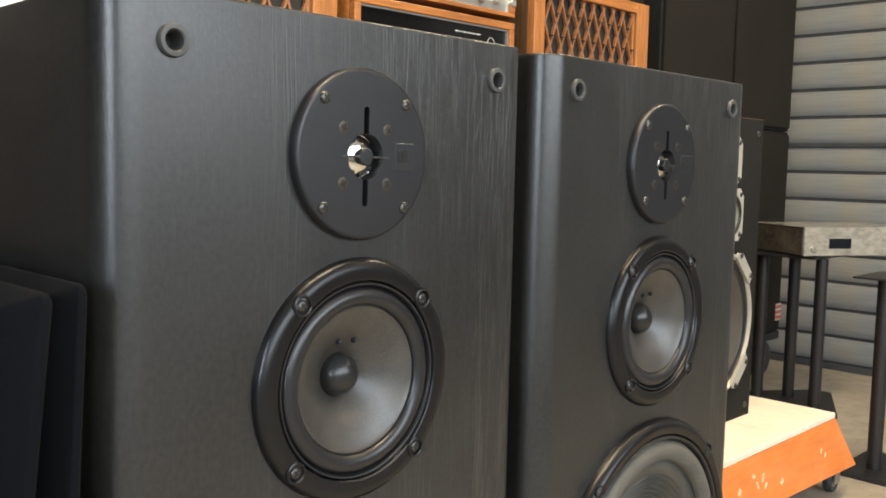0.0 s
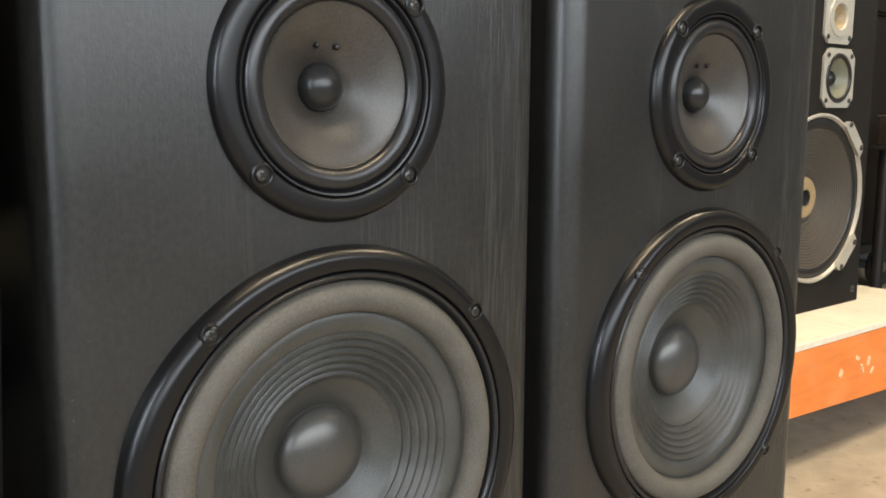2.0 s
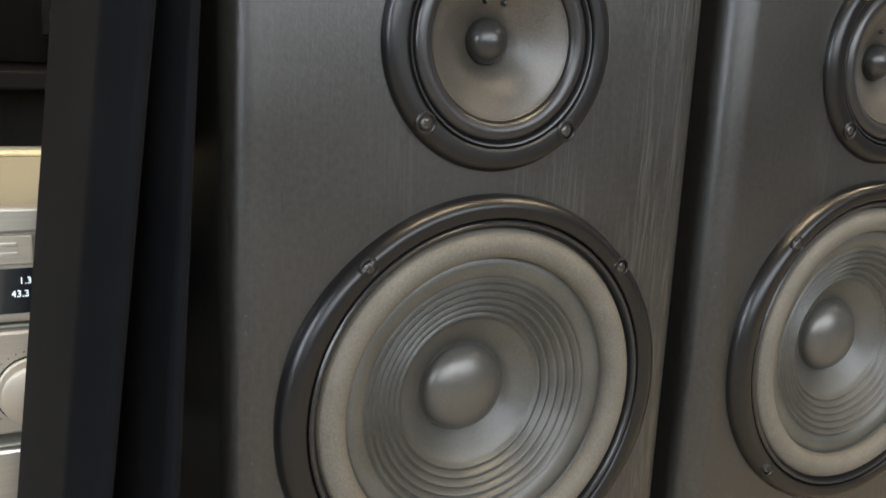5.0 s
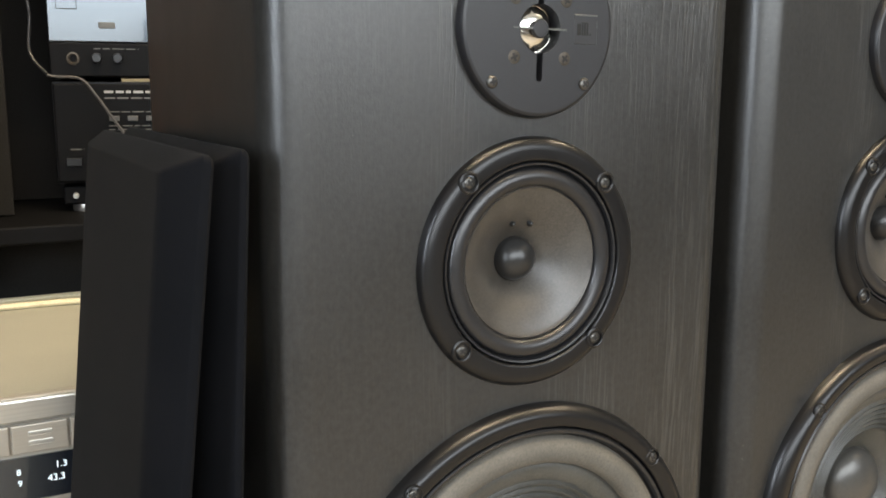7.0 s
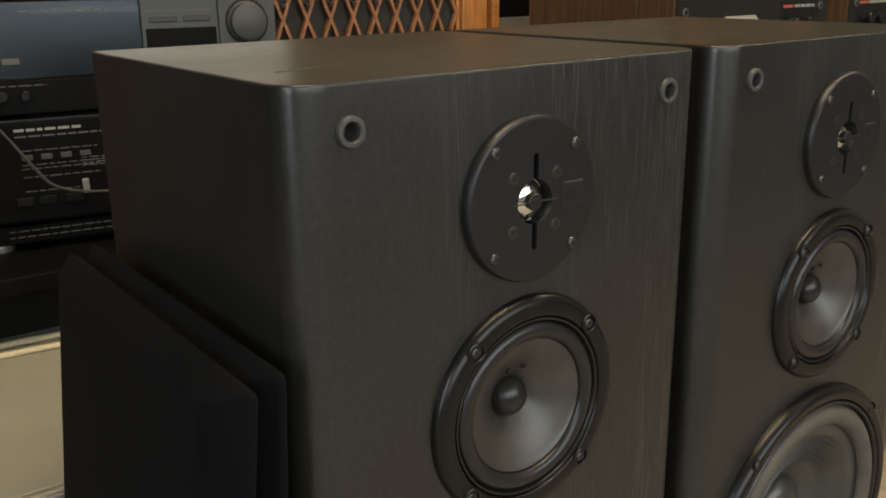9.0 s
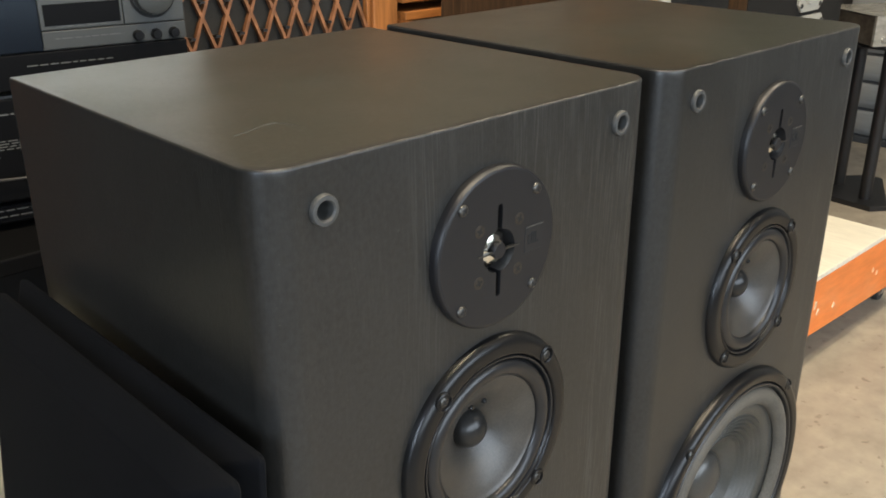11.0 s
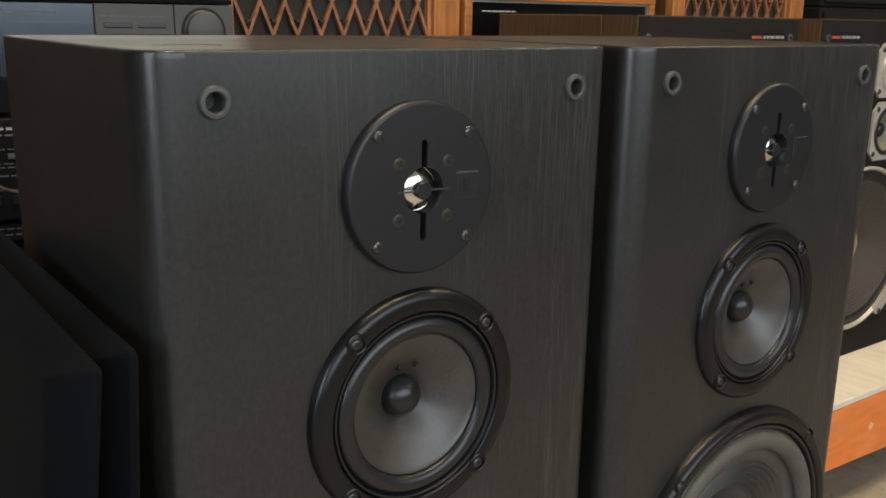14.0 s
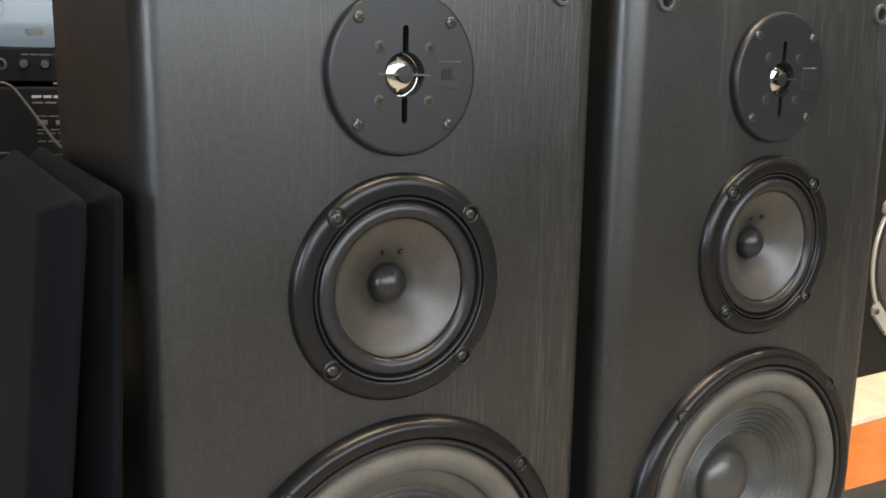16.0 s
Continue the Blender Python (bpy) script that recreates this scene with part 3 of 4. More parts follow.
def midrange(parent, x, rot):
    m = pose(x, 0, MZ, 0, -math.degrees(rot), 0)
    FWD = pose(0, -0.0022, 0)
    trim = part("midrange_trim", lathe([(MR, 0.0), (MR - 0.0004, -0.0024), (MR - 0.0018, -0.0051), (MR - 0.0042, -0.0071), (MR - 0.0068, -0.0079), (MR - 0.0090, -0.0080), (0.0744, -0.0078), (0.0734, -0.0077), (0.0726, -0.0070), (0.0722, -0.004), (0.0721, 0.004)], 80), TRIM, parent, "black moulded ring", True, m, 50)
    part("basket_ring", lathe([(0.0716, 0.004), (0.0713, -0.0034), (0.0706, -0.0045), (0.0694, -0.0042), (0.0684, -0.0022), (0.0680, 0.0004), (0.0660, 0.0012)], 80), RUBBER, trim, "", True, FWD)
    part("surround", lathe(roll(0.0677, 0.0542, 0.0058, 0.0005, 12), 80), RUBBER, trim, "satin black rubber surround", True, FWD, 80)
    flare = [(0.0512 - 0.0355 * k / 12, 0.0012 + 0.0225 * (0.62 * k / 12 + 0.38 * (k / 12) ** 2)) for k in range(13)]
    part("cone", lathe([(0.0546, 0.0007), (0.0534, -0.0004), (0.0522, 0.0006)] + flare, 80), MIDCONE, trim, "coated dark paper cone", True, FWD)
    part("dust_cap", lathe([(0.0167, 0.0238)] + [(0.0162 * math.cos(k / 10 * math.pi / 2), 0.0228 - 0.0138 * math.sin(k / 10 * math.pi / 2)) for k in range(11)], 44), GLOSSCAP, trim, "glossy black dome", True, FWD)
    for bx in (-0.0085, 0.0062):
        part("lead_bead", lathe([(0.0022, 0.001), (0.0021, -0.0008), (0.0012, -0.0022), (0, -0.0026)], 12), GLOSSCAP, trim, m=pose(bx, 0.0108, 0.0262), smooth=True)
    for sx in (-1, 1):
        for sz in (-1, 1):
            px, pz = sx * 0.0559, sz * 0.0571
            bmb = lathe([(0.0080, 0.0010), (0.0078, -0.0008), (0.0066, -0.0014), (0.0058, -0.0010), (0.0054, 0.0012), (0, 0.0012)], 22)
            boss = part("screw_seat", bmb, TRIM, trim, m=pose(px, -0.0078, pz), smooth=True)
            part("screw", SCREW_ME, None, boss, m=pose(0, 0.0010, 0, 0, random.uniform(0, 90), 0))


def woofer(parent, x, rot):
    m = pose(x, 0, WZ, 0, -math.degrees(rot), 0)
    FWD = pose(0, -0.0050, 0)
    def ear(r, a):
        side = min(1.0, max(0.0, (0.85 - abs(math.sin(a))) / 0.60))
        return 0.0036 * side * side * (3 - 2 * side) * max(0.0, (r - 0.1455) / (WR - 0.1455))
    trim = part("woofer_trim", lathe([(WR, 0.0), (WR - 0.0006, -0.0034), (WR - 0.0024, -0.0074), (WR - 0.0052, -0.0104), (WR - 0.0078, -0.0114), (WR - 0.0100, -0.0112), (0.1412, -0.0108), (0.1396, -0.0106), (0.1384, -0.0098), (0.1378, -0.0070), (0.1376, 0.004)], 160, ear=ear), TRIM, parent, "wide black moulded ring", True, m, 50)
    part("gasket", lathe([(0.1370, 0.004), (0.1366, -0.0040), (0.1354, -0.0052), (0.1336, -0.0048), (0.1322, -0.0030), (0.1316, 0.0020), (0.128, 0.0030)], 112), RUBBER, trim, "", True, FWD)
    part("surround", lathe([(0.1318, 0.003)] + roll(0.1306, 0.1085, 0.0100, 0.0030, 14), 112), FOAM, trim, "grey-brown foam surround", True, FWD, 80)
    def depth(r):
        u = (0.106 - r) / 0.070
        return 0.0040 + 0.0330 * (0.36 * u + 0.64 * u * u)
    prof = [(0.1094, 0.0042), (0.1084, 0.0052), (0.1076, 0.0050), (0.1064, depth(0.1055)), (0.100, depth(0.100)), (0.0945, depth(0.0945))]
    for k in range(6):
        c = 0.0900 - 0.0060 * k
        for dr, dy in ((0.0027, 0.0012), (0.0013, -0.0002), (0.0004, -0.0017), (-0.0006, -0.0016), (-0.0016, 0.0000)):
            prof.append((c + dr, depth(c + dr) + dy))
    prof += [(r, depth(r)) for r in (0.056, 0.052, 0.048, 0.044, 0.040, 0.0362, 0.034)]
    part("cone", lathe(prof, 112), PAPER, trim, "dark grey ribbed paper cone", True, FWD, 75)
    part("dust_cap", lathe([(0.0356, 0.0380), (0.0351, 0.0362)] + [(0.0346 * math.cos(k / 14 * math.pi / 2), 0.0362 - 0.0175 * math.sin(k / 14 * math.pi / 2)) for k in range(15)], 72), CAP, trim, "smooth grey dust cap", True, FWD)
    for sx in (-1, 1):
        for sz in (-1, 1):
            bmb = lathe([(0.0074, 0.0012), (0.0072, -0.0004), (0.0062, -0.0012), (0.0056, -0.0008), (0.0052, 0.0012), (0, 0.0012)], 22)
            seat = part("screw_seat", bmb, TRIM, trim, m=pose(sx * 0.1041, -0.0104, sz * 0.1029), smooth=True)
            part("screw", SCREW_ME, None, seat, m=pose(0, 0.0010, 0, 0, random.uniform(0, 90), 0))


def tower(m, label, offs, rots):
    sp = thing("tower_speaker", label, "loudspeaker", "pair of black tower speakers", m)
    sockets = [(sx * 0.144, z) for z in (0.92, 0.245) for sx in (-1, 1)]
    holes = [circle_pts(0.0505, 48, 0, TZ), circle_pts(0.0719, 64, offs[0], MZ), circle_pts(0.1365, 80, offs[1], WZ)]
    holes += [circle_pts(0.0072, 16, sx, sz) for sx, sz in sockets]
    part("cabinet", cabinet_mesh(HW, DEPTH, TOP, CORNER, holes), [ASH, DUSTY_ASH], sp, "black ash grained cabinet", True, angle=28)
    tweeter(sp, 0.0, rots[0])
    midrange(sp, offs[0], rots[1])
    woofer(sp, offs[1], rots[2])
    for sx, sz in sockets:
        bm = lathe([(0.0100, 0.0002), (0.0100, -0.0022), (0.0093, -0.0034), (0.0070, -0.0036), (0.0061, -0.0026), (0.0058, 0.014), (0, 0.014)], 28)
        part("grille_socket", bm, SOCKET, sp, "", True, pose(sx, 0, sz))
    return sp


first = tower(pose(0, 0, 0), "black ash three-way tower speaker with grille leaning beside it", (-0.0003, 0.0009), (-0.013, -0.041, -0.064))
tower(pose(0.3966, -0.0023, 0, 0, 0, -0.15), "black ash three-way tower speaker standing beside its twin", (0.0043, 0.0050), (-0.006, 0.021, -0.002))


part("scuff", tube([(-0.152, 0.079, TOP), (-0.139, 0.082, TOP), (-0.125, 0.088, TOP), (-0.115, 0.088, TOP), (-0.111, 0.079, TOP), (-0.108, 0.072, TOP)], 0.0004, 6), SCUFF, first, "pale rubbed scratch")


# ---- the removed grilles, leaning on the first tower's side ----
def grille(m, label, t=0.020):
    """A cloth-wrapped frame, its face bevelled towards the edges; local x is its thickness, the face towards -x."""
    g = thing("speaker_grille", label, "speaker grille", "removed speaker grilles", m)
    w, h, c = 0.364, 0.779, 0.012
    bm = bmesh.new()
    def ring(x, i, r, n=5):
        pts = []
        k = 2.4 if i > 0.0025 else 1.0
        for cy, cz, a0 in ((w - i * k - r, h - i - r, 0), (i * k + r, h - i - r, 90), (i * k + r, i + r, 180), (w - i * k - r, i + r, 270)):
            for k in range(n):
                a = radians(a0 + 90 * k / (n - 1))
                pts.append(bm.verts.new((x, cy + r * math.cos(a), cz + r * math.sin(a))))
        return pts
    rows = [ring(0, 0.002, 0.006), ring(-0.002, 0, 0.006), ring(-t * 0.26, 0, 0.004), ring(-t * 0.32, 0.0008, 0.004), ring(-t * 0.95, c * 0.92, 0.003), ring(-t, c * 1.2, 0.003)]
    for a, b in zip(rows, rows[1:]):
        for i in range(len(a)):
            bm.faces.new((a[i], a[(i + 1) % len(a)], b[(i + 1) % len(a)], b[i]))
    bm.faces.new(rows[-1])
    bm.faces.new(rows[0][::-1])
    part("cloth", bm, CLOTH, g, "", True, angle=36)
    back = box(0.0, 0.004, 0.02, w - 0.02, 0.02, 0.045)
    box(0.0, 0.004, 0.02, w - 0.02, h - 0.045, h - 0.02, bm=back)
    box(0.0, 0.004, 0.02, 0.045, 0.045, h - 0.045, bm=back)
    box(0.0, 0.004, w - 0.045, w - 0.02, 0.045, h - 0.045, bm=back)
    part("frame", back, BLACKPANEL, g, "black inner frame")
    return g


grille(pose(-0.2410, -0.008, 0.002, 0, 3.05, 0.6), "black cloth speaker grille leaning against the tower's side")
grille(pose(-0.3055, -0.018, 0.003, 0, 6.1, 0.4), "black cloth speaker grille leaning on another grille", 0.024)


# ---- silver components beside the tower ----
def knob(parent, x, y, z, r, d, material, name="knob", label=""):
    bm = lathe([(r * 1.06, 0), (r * 1.06, -d * 0.15), (r, -d * 0.2), (r * 0.96, -d * 0.9), (r * 0.85, -d), (0, -d)], 36)
    return part(name, bm, material, parent, label, True, pose(x, y, z))


def text(parent, body, x, y, z, size, material, name="lettering"):
    cu = bpy.data.curves.new(name, "FONT")
    cu.body, cu.size, cu.extrude = body, size, 0.0003
    tmp = bpy.data.objects.new(name, cu)
    me = bpy.data.meshes.new_from_object(tmp)
    bpy.data.objects.remove(tmp)
    me.materials.append(material)
    ob = part(name, me, None, parent, m=pose(x, y, z, 90, 0, 0))
    return ob


def bars(parent, x0, z0, w, rows, y, material, pitch=0.006, h=0.0022, name="print"):
    """Unreadable print, as short bars in rows."""
    bm = bmesh.new()
    for i in range(rows):
        x = x0
        while x < x0 + w:
            l = random.uniform(0.006, 0.016)
            box(x, min(x + l, x0 + w), y - 0.0004, y, z0 - i * pitch - h, z0 - i * pitch, bm=bm)
            x += l + 0.003
    return part(name, bm, material, parent)


SX0, SX1, SY = -0.640, -0.090, 0.415
lo = thing("silver_amplifier", "silver amplifier with one large round volume knob", "amplifier", "silver components")
part("chassis", box(SX0, SX1, SY + 0.004, SY + 0.31, 0.2850, 0.4000, 0.003), TOPCOVER, lo)
part("front_panel", box(SX0, SX1, SY - 0.012, SY + 0.004, 0.2900, 0.3985, 0.004), CHAMPAGNE, lo, "pale brushed front panel")
knob(lo, -0.280, SY - 0.012, 0.335, 0.0330, 0.022, CHAMPAGNE, "volume_knob")
part("knob_well", lathe([(0.0365, 0.0), (0.0365, -0.0012), (0.0340, -0.0012)], 40), HOLE, lo, "", True, pose(-0.280, SY - 0.0115, 0.335))
bm = bmesh.new()
for k in range(25):
    a = radians(-130 + k * 260 / 24) + math.pi / 2
    px, pz = -0.280 + 0.0415 * math.cos(a), 0.335 + 0.0415 * math.sin(a)
    box(px - 0.0006, px + 0.0006, SY - 0.0124, SY - 0.0119, pz - 0.0006, pz + 0.0006, bm=bm)
part("scale_dots", bm, BLACKMETAL, lo)
part("sensor_button", box(-0.352, -0.336, SY - 0.0145, SY - 0.012, 0.2935, 0.2985, 0.001), BLACKMETAL, lo)
base = thing("silver_tape_deck", "silver deck with a dark lid line under the amplifier", "tape deck", "silver components")
part("chassis", box(SX0, SX1, SY - 0.004, SY + 0.31, 0.150, 0.2770, 0.003), TOPCOVER, base)
part("front_panel", box(SX0, SX1, SY - 0.016, SY - 0.004, 0.152, 0.2760, 0.004), SILVER, base)
for fx in (SX0 + 0.03, SX1 - 0.06):
    part("foot", box(fx, fx + 0.03, SY + 0.02, SY + 0.05, 0.277, 0.286), BLACKMETAL, lo)
hi = thing("silver_disc_player", "champagne silver disc player with a lit display", "disc player", "silver components")
part("chassis", box(SX0, SX1, SY + 0.004, SY + 0.466, 0.4080, 0.5200, 0.003), TOPCOVER, hi, "beige-grey metal top cover")
bm = box(SX0, SX1, SY - 0.010, SY + 0.004, 0.4060, 0.5215, 0.004)
part("front_panel", bm, CHAMPAGNE, hi)
part("upper_rail", box(SX0, SX1, SY - 0.016, SY - 0.010, 0.4970, 0.5205, 0.0025), SILVER, hi, "rounded silver rail")
part("rail_slot", box(-0.358, -0.338, SY - 0.0168, SY - 0.0158, 0.5045, 0.5080, 0.001), CHAMPAGNE, hi)
for k, bx in enumerate((-0.424, -0.379, -0.326, -0.2725, -0.219)):
    b = part("button", box(bx, bx + 0.0515, SY - 0.0150, SY - 0.0100, 0.4650, 0.4945, 0.0015), CHAMPAGNE, hi, "pale rectangular key")
    for dz in (0.4735, 0.4830):
        part("key_mark", box(bx + 0.015, bx + 0.037, SY - 0.0156, SY - 0.0148, dz, dz + 0.0045, 0.0008), SILVER, b)
disp = part("display_window", box(SX0 + 0.05, SX1 - 0.02, SY - 0.0125, SY - 0.0095, 0.4160, 0.4610), GLASS_BLACK, hi, "black display window with pale digits")
text(disp, "1.3", -0.2890, SY - 0.0127, 0.4455, 0.0095, LIT_DIGIT, "digits")
text(disp, "43.3", -0.2965, SY - 0.0127, 0.4325, 0.0095, LIT_DIGIT, "digits")
text(disp, "8", -0.3240, SY - 0.0127, 0.4435, 0.0085, LIT_DIGIT, "digits")
text(disp, "9", -0.3235, SY - 0.0127, 0.4320, 0.0085, LIT_DIGIT, "digits")
bm = box(-0.362, -0.3425, SY - 0.0130, SY - 0.0126, 0.4405, 0.4425)
box(-0.362, -0.3425, SY - 0.0130, SY - 0.0126, 0.4345, 0.4365, bm=bm)
part("level_marks", bm, LIT_DIGIT, disp)
for fx in (SX0 + 0.03, SX1 - 0.06):
    part("foot", box(fx, fx + 0.03, SY + 0.02, SY + 0.05, 0.3995, 0.409), BLACKMETAL, hi)
for i, (r, dz, yy) in enumerate(((0.0050, 0.5252, 0.842), (0.0044, 0.5246, 0.806))):
    pts = [(-0.63 + 0.07 * k, yy + 0.012 - 0.004 * k + 0.004 * math.sin(1.3 * k + i), dz) for k in range(8)]
    solid("cable", tube(pts, r), CABLE_CREAM, "cream mains cable lying along the player's top", "cable", "cream cables", True)
part_stand = thing("component_bench", "low black bench under the silver components", "bench")
part("top", box(-1.0, -0.08, 0.39, 0.76, 0.110, 0.150, 0.003), BLACKMETAL, part_stand)
for bx in (-0.98, -0.23):
    for by in (0.42, 0.72):
        part("leg", box(bx, bx + 0.03, by, by + 0.03, 0, 0.110), BLACKMETAL, part_stand)


# ---- black component rack behind ----
RX0, RX1, RY = -0.245, 0.196, 0.772
rack = thing("equipment_cabinet", "black cabinet carrying stacked black amplifiers", "cabinet")
part("body", box(-0.335, 0.24, RY + 0.11, RY + 0.42, 0, 0.6105, 0.003), BLACKBOX, rack)
# Top coloured darker than the body to offset the tube light on it.
part("top", box(-0.335, 0.24, RY + 0.004, RY + 0.42, 0.611, 0.6355, 0.003), BLACKPANEL, rack)
low = thing("black_deck", "low black deck with silver foot and small keys", "amplifier", "black components")
part("chassis", box(RX0 + 0.006, RX1, RY, RY + 0.17, 0.665, 0.690, 0.003), BLACKPANEL, low)
for fx in (-0.212, 0.15):
    part("foot", lathe([(0.016, 0.0), (0.017, -0.004), (0.016, -0.010), (0, -0.010)], 24), STEEL, low, "silver round foot", True, Matrix.Translation((fx, RY + 0.02, 0.655)) @ pose(0, 0, 0, -90, 0, 0))
knob(low, -0.222, RY, 0.6775, 0.004, 0.006, SILVER)
bars(low, -0.20, 0.684, 0.28, 2, RY, DIMINK, 0.008, 0.0016)
amp = thing("black_amplifier", "black integrated amplifier with rows of small print", "amplifier", "black components")
part("chassis", box(RX0, RX1, RY, RY + 0.17, 0.694, 0.832, 0.003), BLACKMETAL, amp)
panel = part("front_panel", box(RX0 + 0.002, RX1 - 0.002, RY - 0.008, RY, 0.697, 0.829, 0.002), BLACKPANEL, amp)
bars(panel, -0.176, 0.820, 0.085, 1, RY - 0.008, PALEINK, 0.006, 0.0034, "maker_bars")
bars(panel, -0.176, 0.811, 0.13, 1, RY - 0.008, DIMINK, 0.006, 0.002)
bars(panel, -0.172, 0.792, 0.10, 1, RY - 0.008, DIMINK, 0.006, 0.0012)
for bx in (-0.171, -0.146, -0.121, -0.096, 0.02, 0.05):
    part("key", box(bx, bx + 0.014, RY - 0.0115, RY - 0.008, 0.779, 0.786, 0.001), SOCKET, panel)
bars(panel, -0.172, 0.773, 0.10, 2, RY - 0.008, DIMINK, 0.005, 0.0012)
bars(panel, -0.095, 0.777, 0.09, 4, RY - 0.008, DIMINK, 0.0035, 0.0014)
bars(panel, -0.172, 0.757, 0.10, 1, RY - 0.008, DIMINK, 0.005, 0.0014)
bars(panel, -0.172, 0.738, 0.085, 1, RY - 0.008, DIMINK, 0.005, 0.0014)
bars(panel, -0.225, 0.742, 0.018, 1, RY - 0.008, DIMINK, 0.005, 0.0018)
for bx in (-0.232, -0.185, -0.155, -0.12):
    part("push_button", box(bx, bx + 0.022, RY - 0.0115, RY - 0.008, 0.718, 0.730, 0.0012), TRIM, panel)
part("selector", box(-0.098, -0.089, RY - 0.013, RY - 0.008, 0.728, 0.748, 0.0012), SILVER, panel, "small silver selector")
lead = solid("cable", tube([(-0.248, RY - 0.02, 0.84), (-0.235, RY - 0.018, 0.838), (-0.205, RY - 0.020, 0.835), (-0.185, RY - 0.022, 0.812), (-0.160, RY - 0.024, 0.775), (-0.135, RY - 0.024, 0.745), (-0.09, RY - 0.022, 0.732), (-0.02, RY - 0.02, 0.728)], 0.0019), CABLE_GREY, "grey lead drooping across the black amplifier", "cable", "", True)
tun = thing("black_glass_receiver", "black receiver with glossy glass upper panel", "receiver", "black components")
part("chassis", box(RX0, RX1, RY, RY + 0.17, 0.838, 0.9800, 0.003), BLACKMETAL, tun)
# Not a receiver part: black strip painting the shadow below the silver receiver.
part("lid", box(RX0, RX1, RY - 0.006, RY + 0.17, 0.9805, 0.9870, 0.002), BLACKPANEL, tun, "black strip added for the shade under the silver receiver")
part("glass_panel", box(RX0 + 0.001, 0.004, RY - 0.010, RY, 0.884, 0.9795, 0.0015), GLASS_BLACK, tun, "glossy black glass panel")
dsp = part("display", box(0.0045, 0.112, RY - 0.008, RY, 0.908, 0.9795, 0.0015), KNOBGREY, tun, "grey key panel with a dark window")
for bx in (0.016, 0.062):
    part("key", box(bx, bx + 0.038, RY - 0.0095, RY - 0.008, 0.948, 0.955, 0.001), BLACKMETAL, dsp)
part("key_window", box(0.010, 0.108, RY - 0.0088, RY - 0.008, 0.9135, 0.940, 0.0006), BLACKPANEL, dsp, "dark window under the keys")
bars(dsp, 0.012, 0.964, 0.09, 1, RY - 0.008, DIMINK, 0.006, 0.0016)
bars(dsp, 0.024, 0.9125, 0.07, 1, RY - 0.008, DIMINK, 0.004, 0.0012)
right = part("knob_panel", box(0.1125, RX1, RY - 0.009, RY, 0.908, 0.9795, 0.0015), KNOBGREY, tun)
strip = part("key_strip", box(0.0045, RX1, RY - 0.0085, RY, 0.884, 0.9072, 0.0012), KNOBGREY, tun, "grey strip with three small knobs")
for kx in (0.128, 0.153, 0.178):
    knob(strip, kx, RY - 0.0085, 0.893, 0.0068, 0.010, TRIM)
bars(strip, 0.02, 0.898, 0.09, 1, RY - 0.0085, DIMINK, 0.004, 0.0014)
part("knob_well", lathe([(0.0315, 0.0), (0.0315, -0.0012), (0.0270, -0.0012)], 40), HOLE, right, "dark ring round the knob", True, pose(0.153, RY - 0.0088, 0.945))
knob(right, 0.153, RY - 0.009, 0.945, 0.0262, 0.018, KNOBGREY, "volume_knob", "large round grey knob")
sub = part("lower_panel", box(RX0 + 0.001, RX1 - 0.001, RY - 0.010, RY, 0.839, 0.8825, 0.0015), BLACKPANEL, tun)
part("jack", lathe([(0.0085, 0), (0.0085, -0.0025), (0.006, -0.003), (0.0045, -0.001), (0.0045, 0.002), (0, 0.002)], 20), BRASS, sub, "brass headphone jack", True, pose(-0.214, RY - 0.010, 0.862))
for kx in (-0.183, -0.155):
    knob(sub, kx, RY - 0.010, 0.863, 0.0068, 0.010, TRIM)
bars(sub, -0.186, 0.876, 0.06, 1, RY - 0.010, DIMINK, 0.004, 0.0012)
bars(sub, -0.02, 0.868, 0.11, 1, RY - 0.010, DIMINK, 0.004, 0.0014)
bars(tun, -0.225, 0.966, 0.030, 1, RY - 0.0102, BRASS, 0.004, 0.005, "maker_bars")
bars(tun, -0.15, 0.968, 0.11, 1, RY - 0.0102, DIMINK, 0.004, 0.0016)
part("small_window", box(-0.232, -0.205, RY - 0.0118, RY - 0.010, 0.926, 0.946, 0.001), GLASS_BLACK, tun)
part("small_key", box(-0.178, -0.156, RY - 0.0118, RY - 0.010, 0.902, 0.910, 0.001), DIMINK, tun)
wr = thing("silver_receiver", "bright silver receiver with a row of round knobs", "receiver")
part("chassis", box(-0.29, 0.207, RY - 0.005, RY + 0.17, 0.992, 1.135, 0.004), SILVER, wr)
fp = part("front_panel", box(-0.29, 0.207, RY - 0.016, RY - 0.005, 0.994, 1.133, 0.003), WHITEMETAL, wr, "bright pale front panel")
for k in range(10):
    knob(fp, -0.252 + 0.0465 * k, RY - 0.016, 1.0215, 0.009 if k < 6 else 0.0105, 0.014, SILVER, "knob", "round silver knob")
for k in range(6):
    knob(fp, -0.23 + 0.08 * k, RY - 0.016, 1.085, 0.018, 0.018, SILVER, "knob", "round silver knob")
for fx in (-0.25, 0.17):
    part("foot", box(fx, fx + 0.03, RY + 0.02, RY + 0.05, 0.9875, 0.993), BLACKMETAL, wr)

# the whole stack stands turned a little on its cabinet
STACK = Matrix.Translation((0.175, 0.820, -0.005)) @ Matrix.Rotation(radians(-10), 4, "Z") @ Matrix.Translation((0, -0.755, 0.862)) @ Matrix.Diagonal((1.025, 1, 1.07, 1)) @ Matrix.Translation((-0.153, 0, -0.862))
for ob in (low, amp, lead, tun, wr):
    ob.matrix_basis = STACK

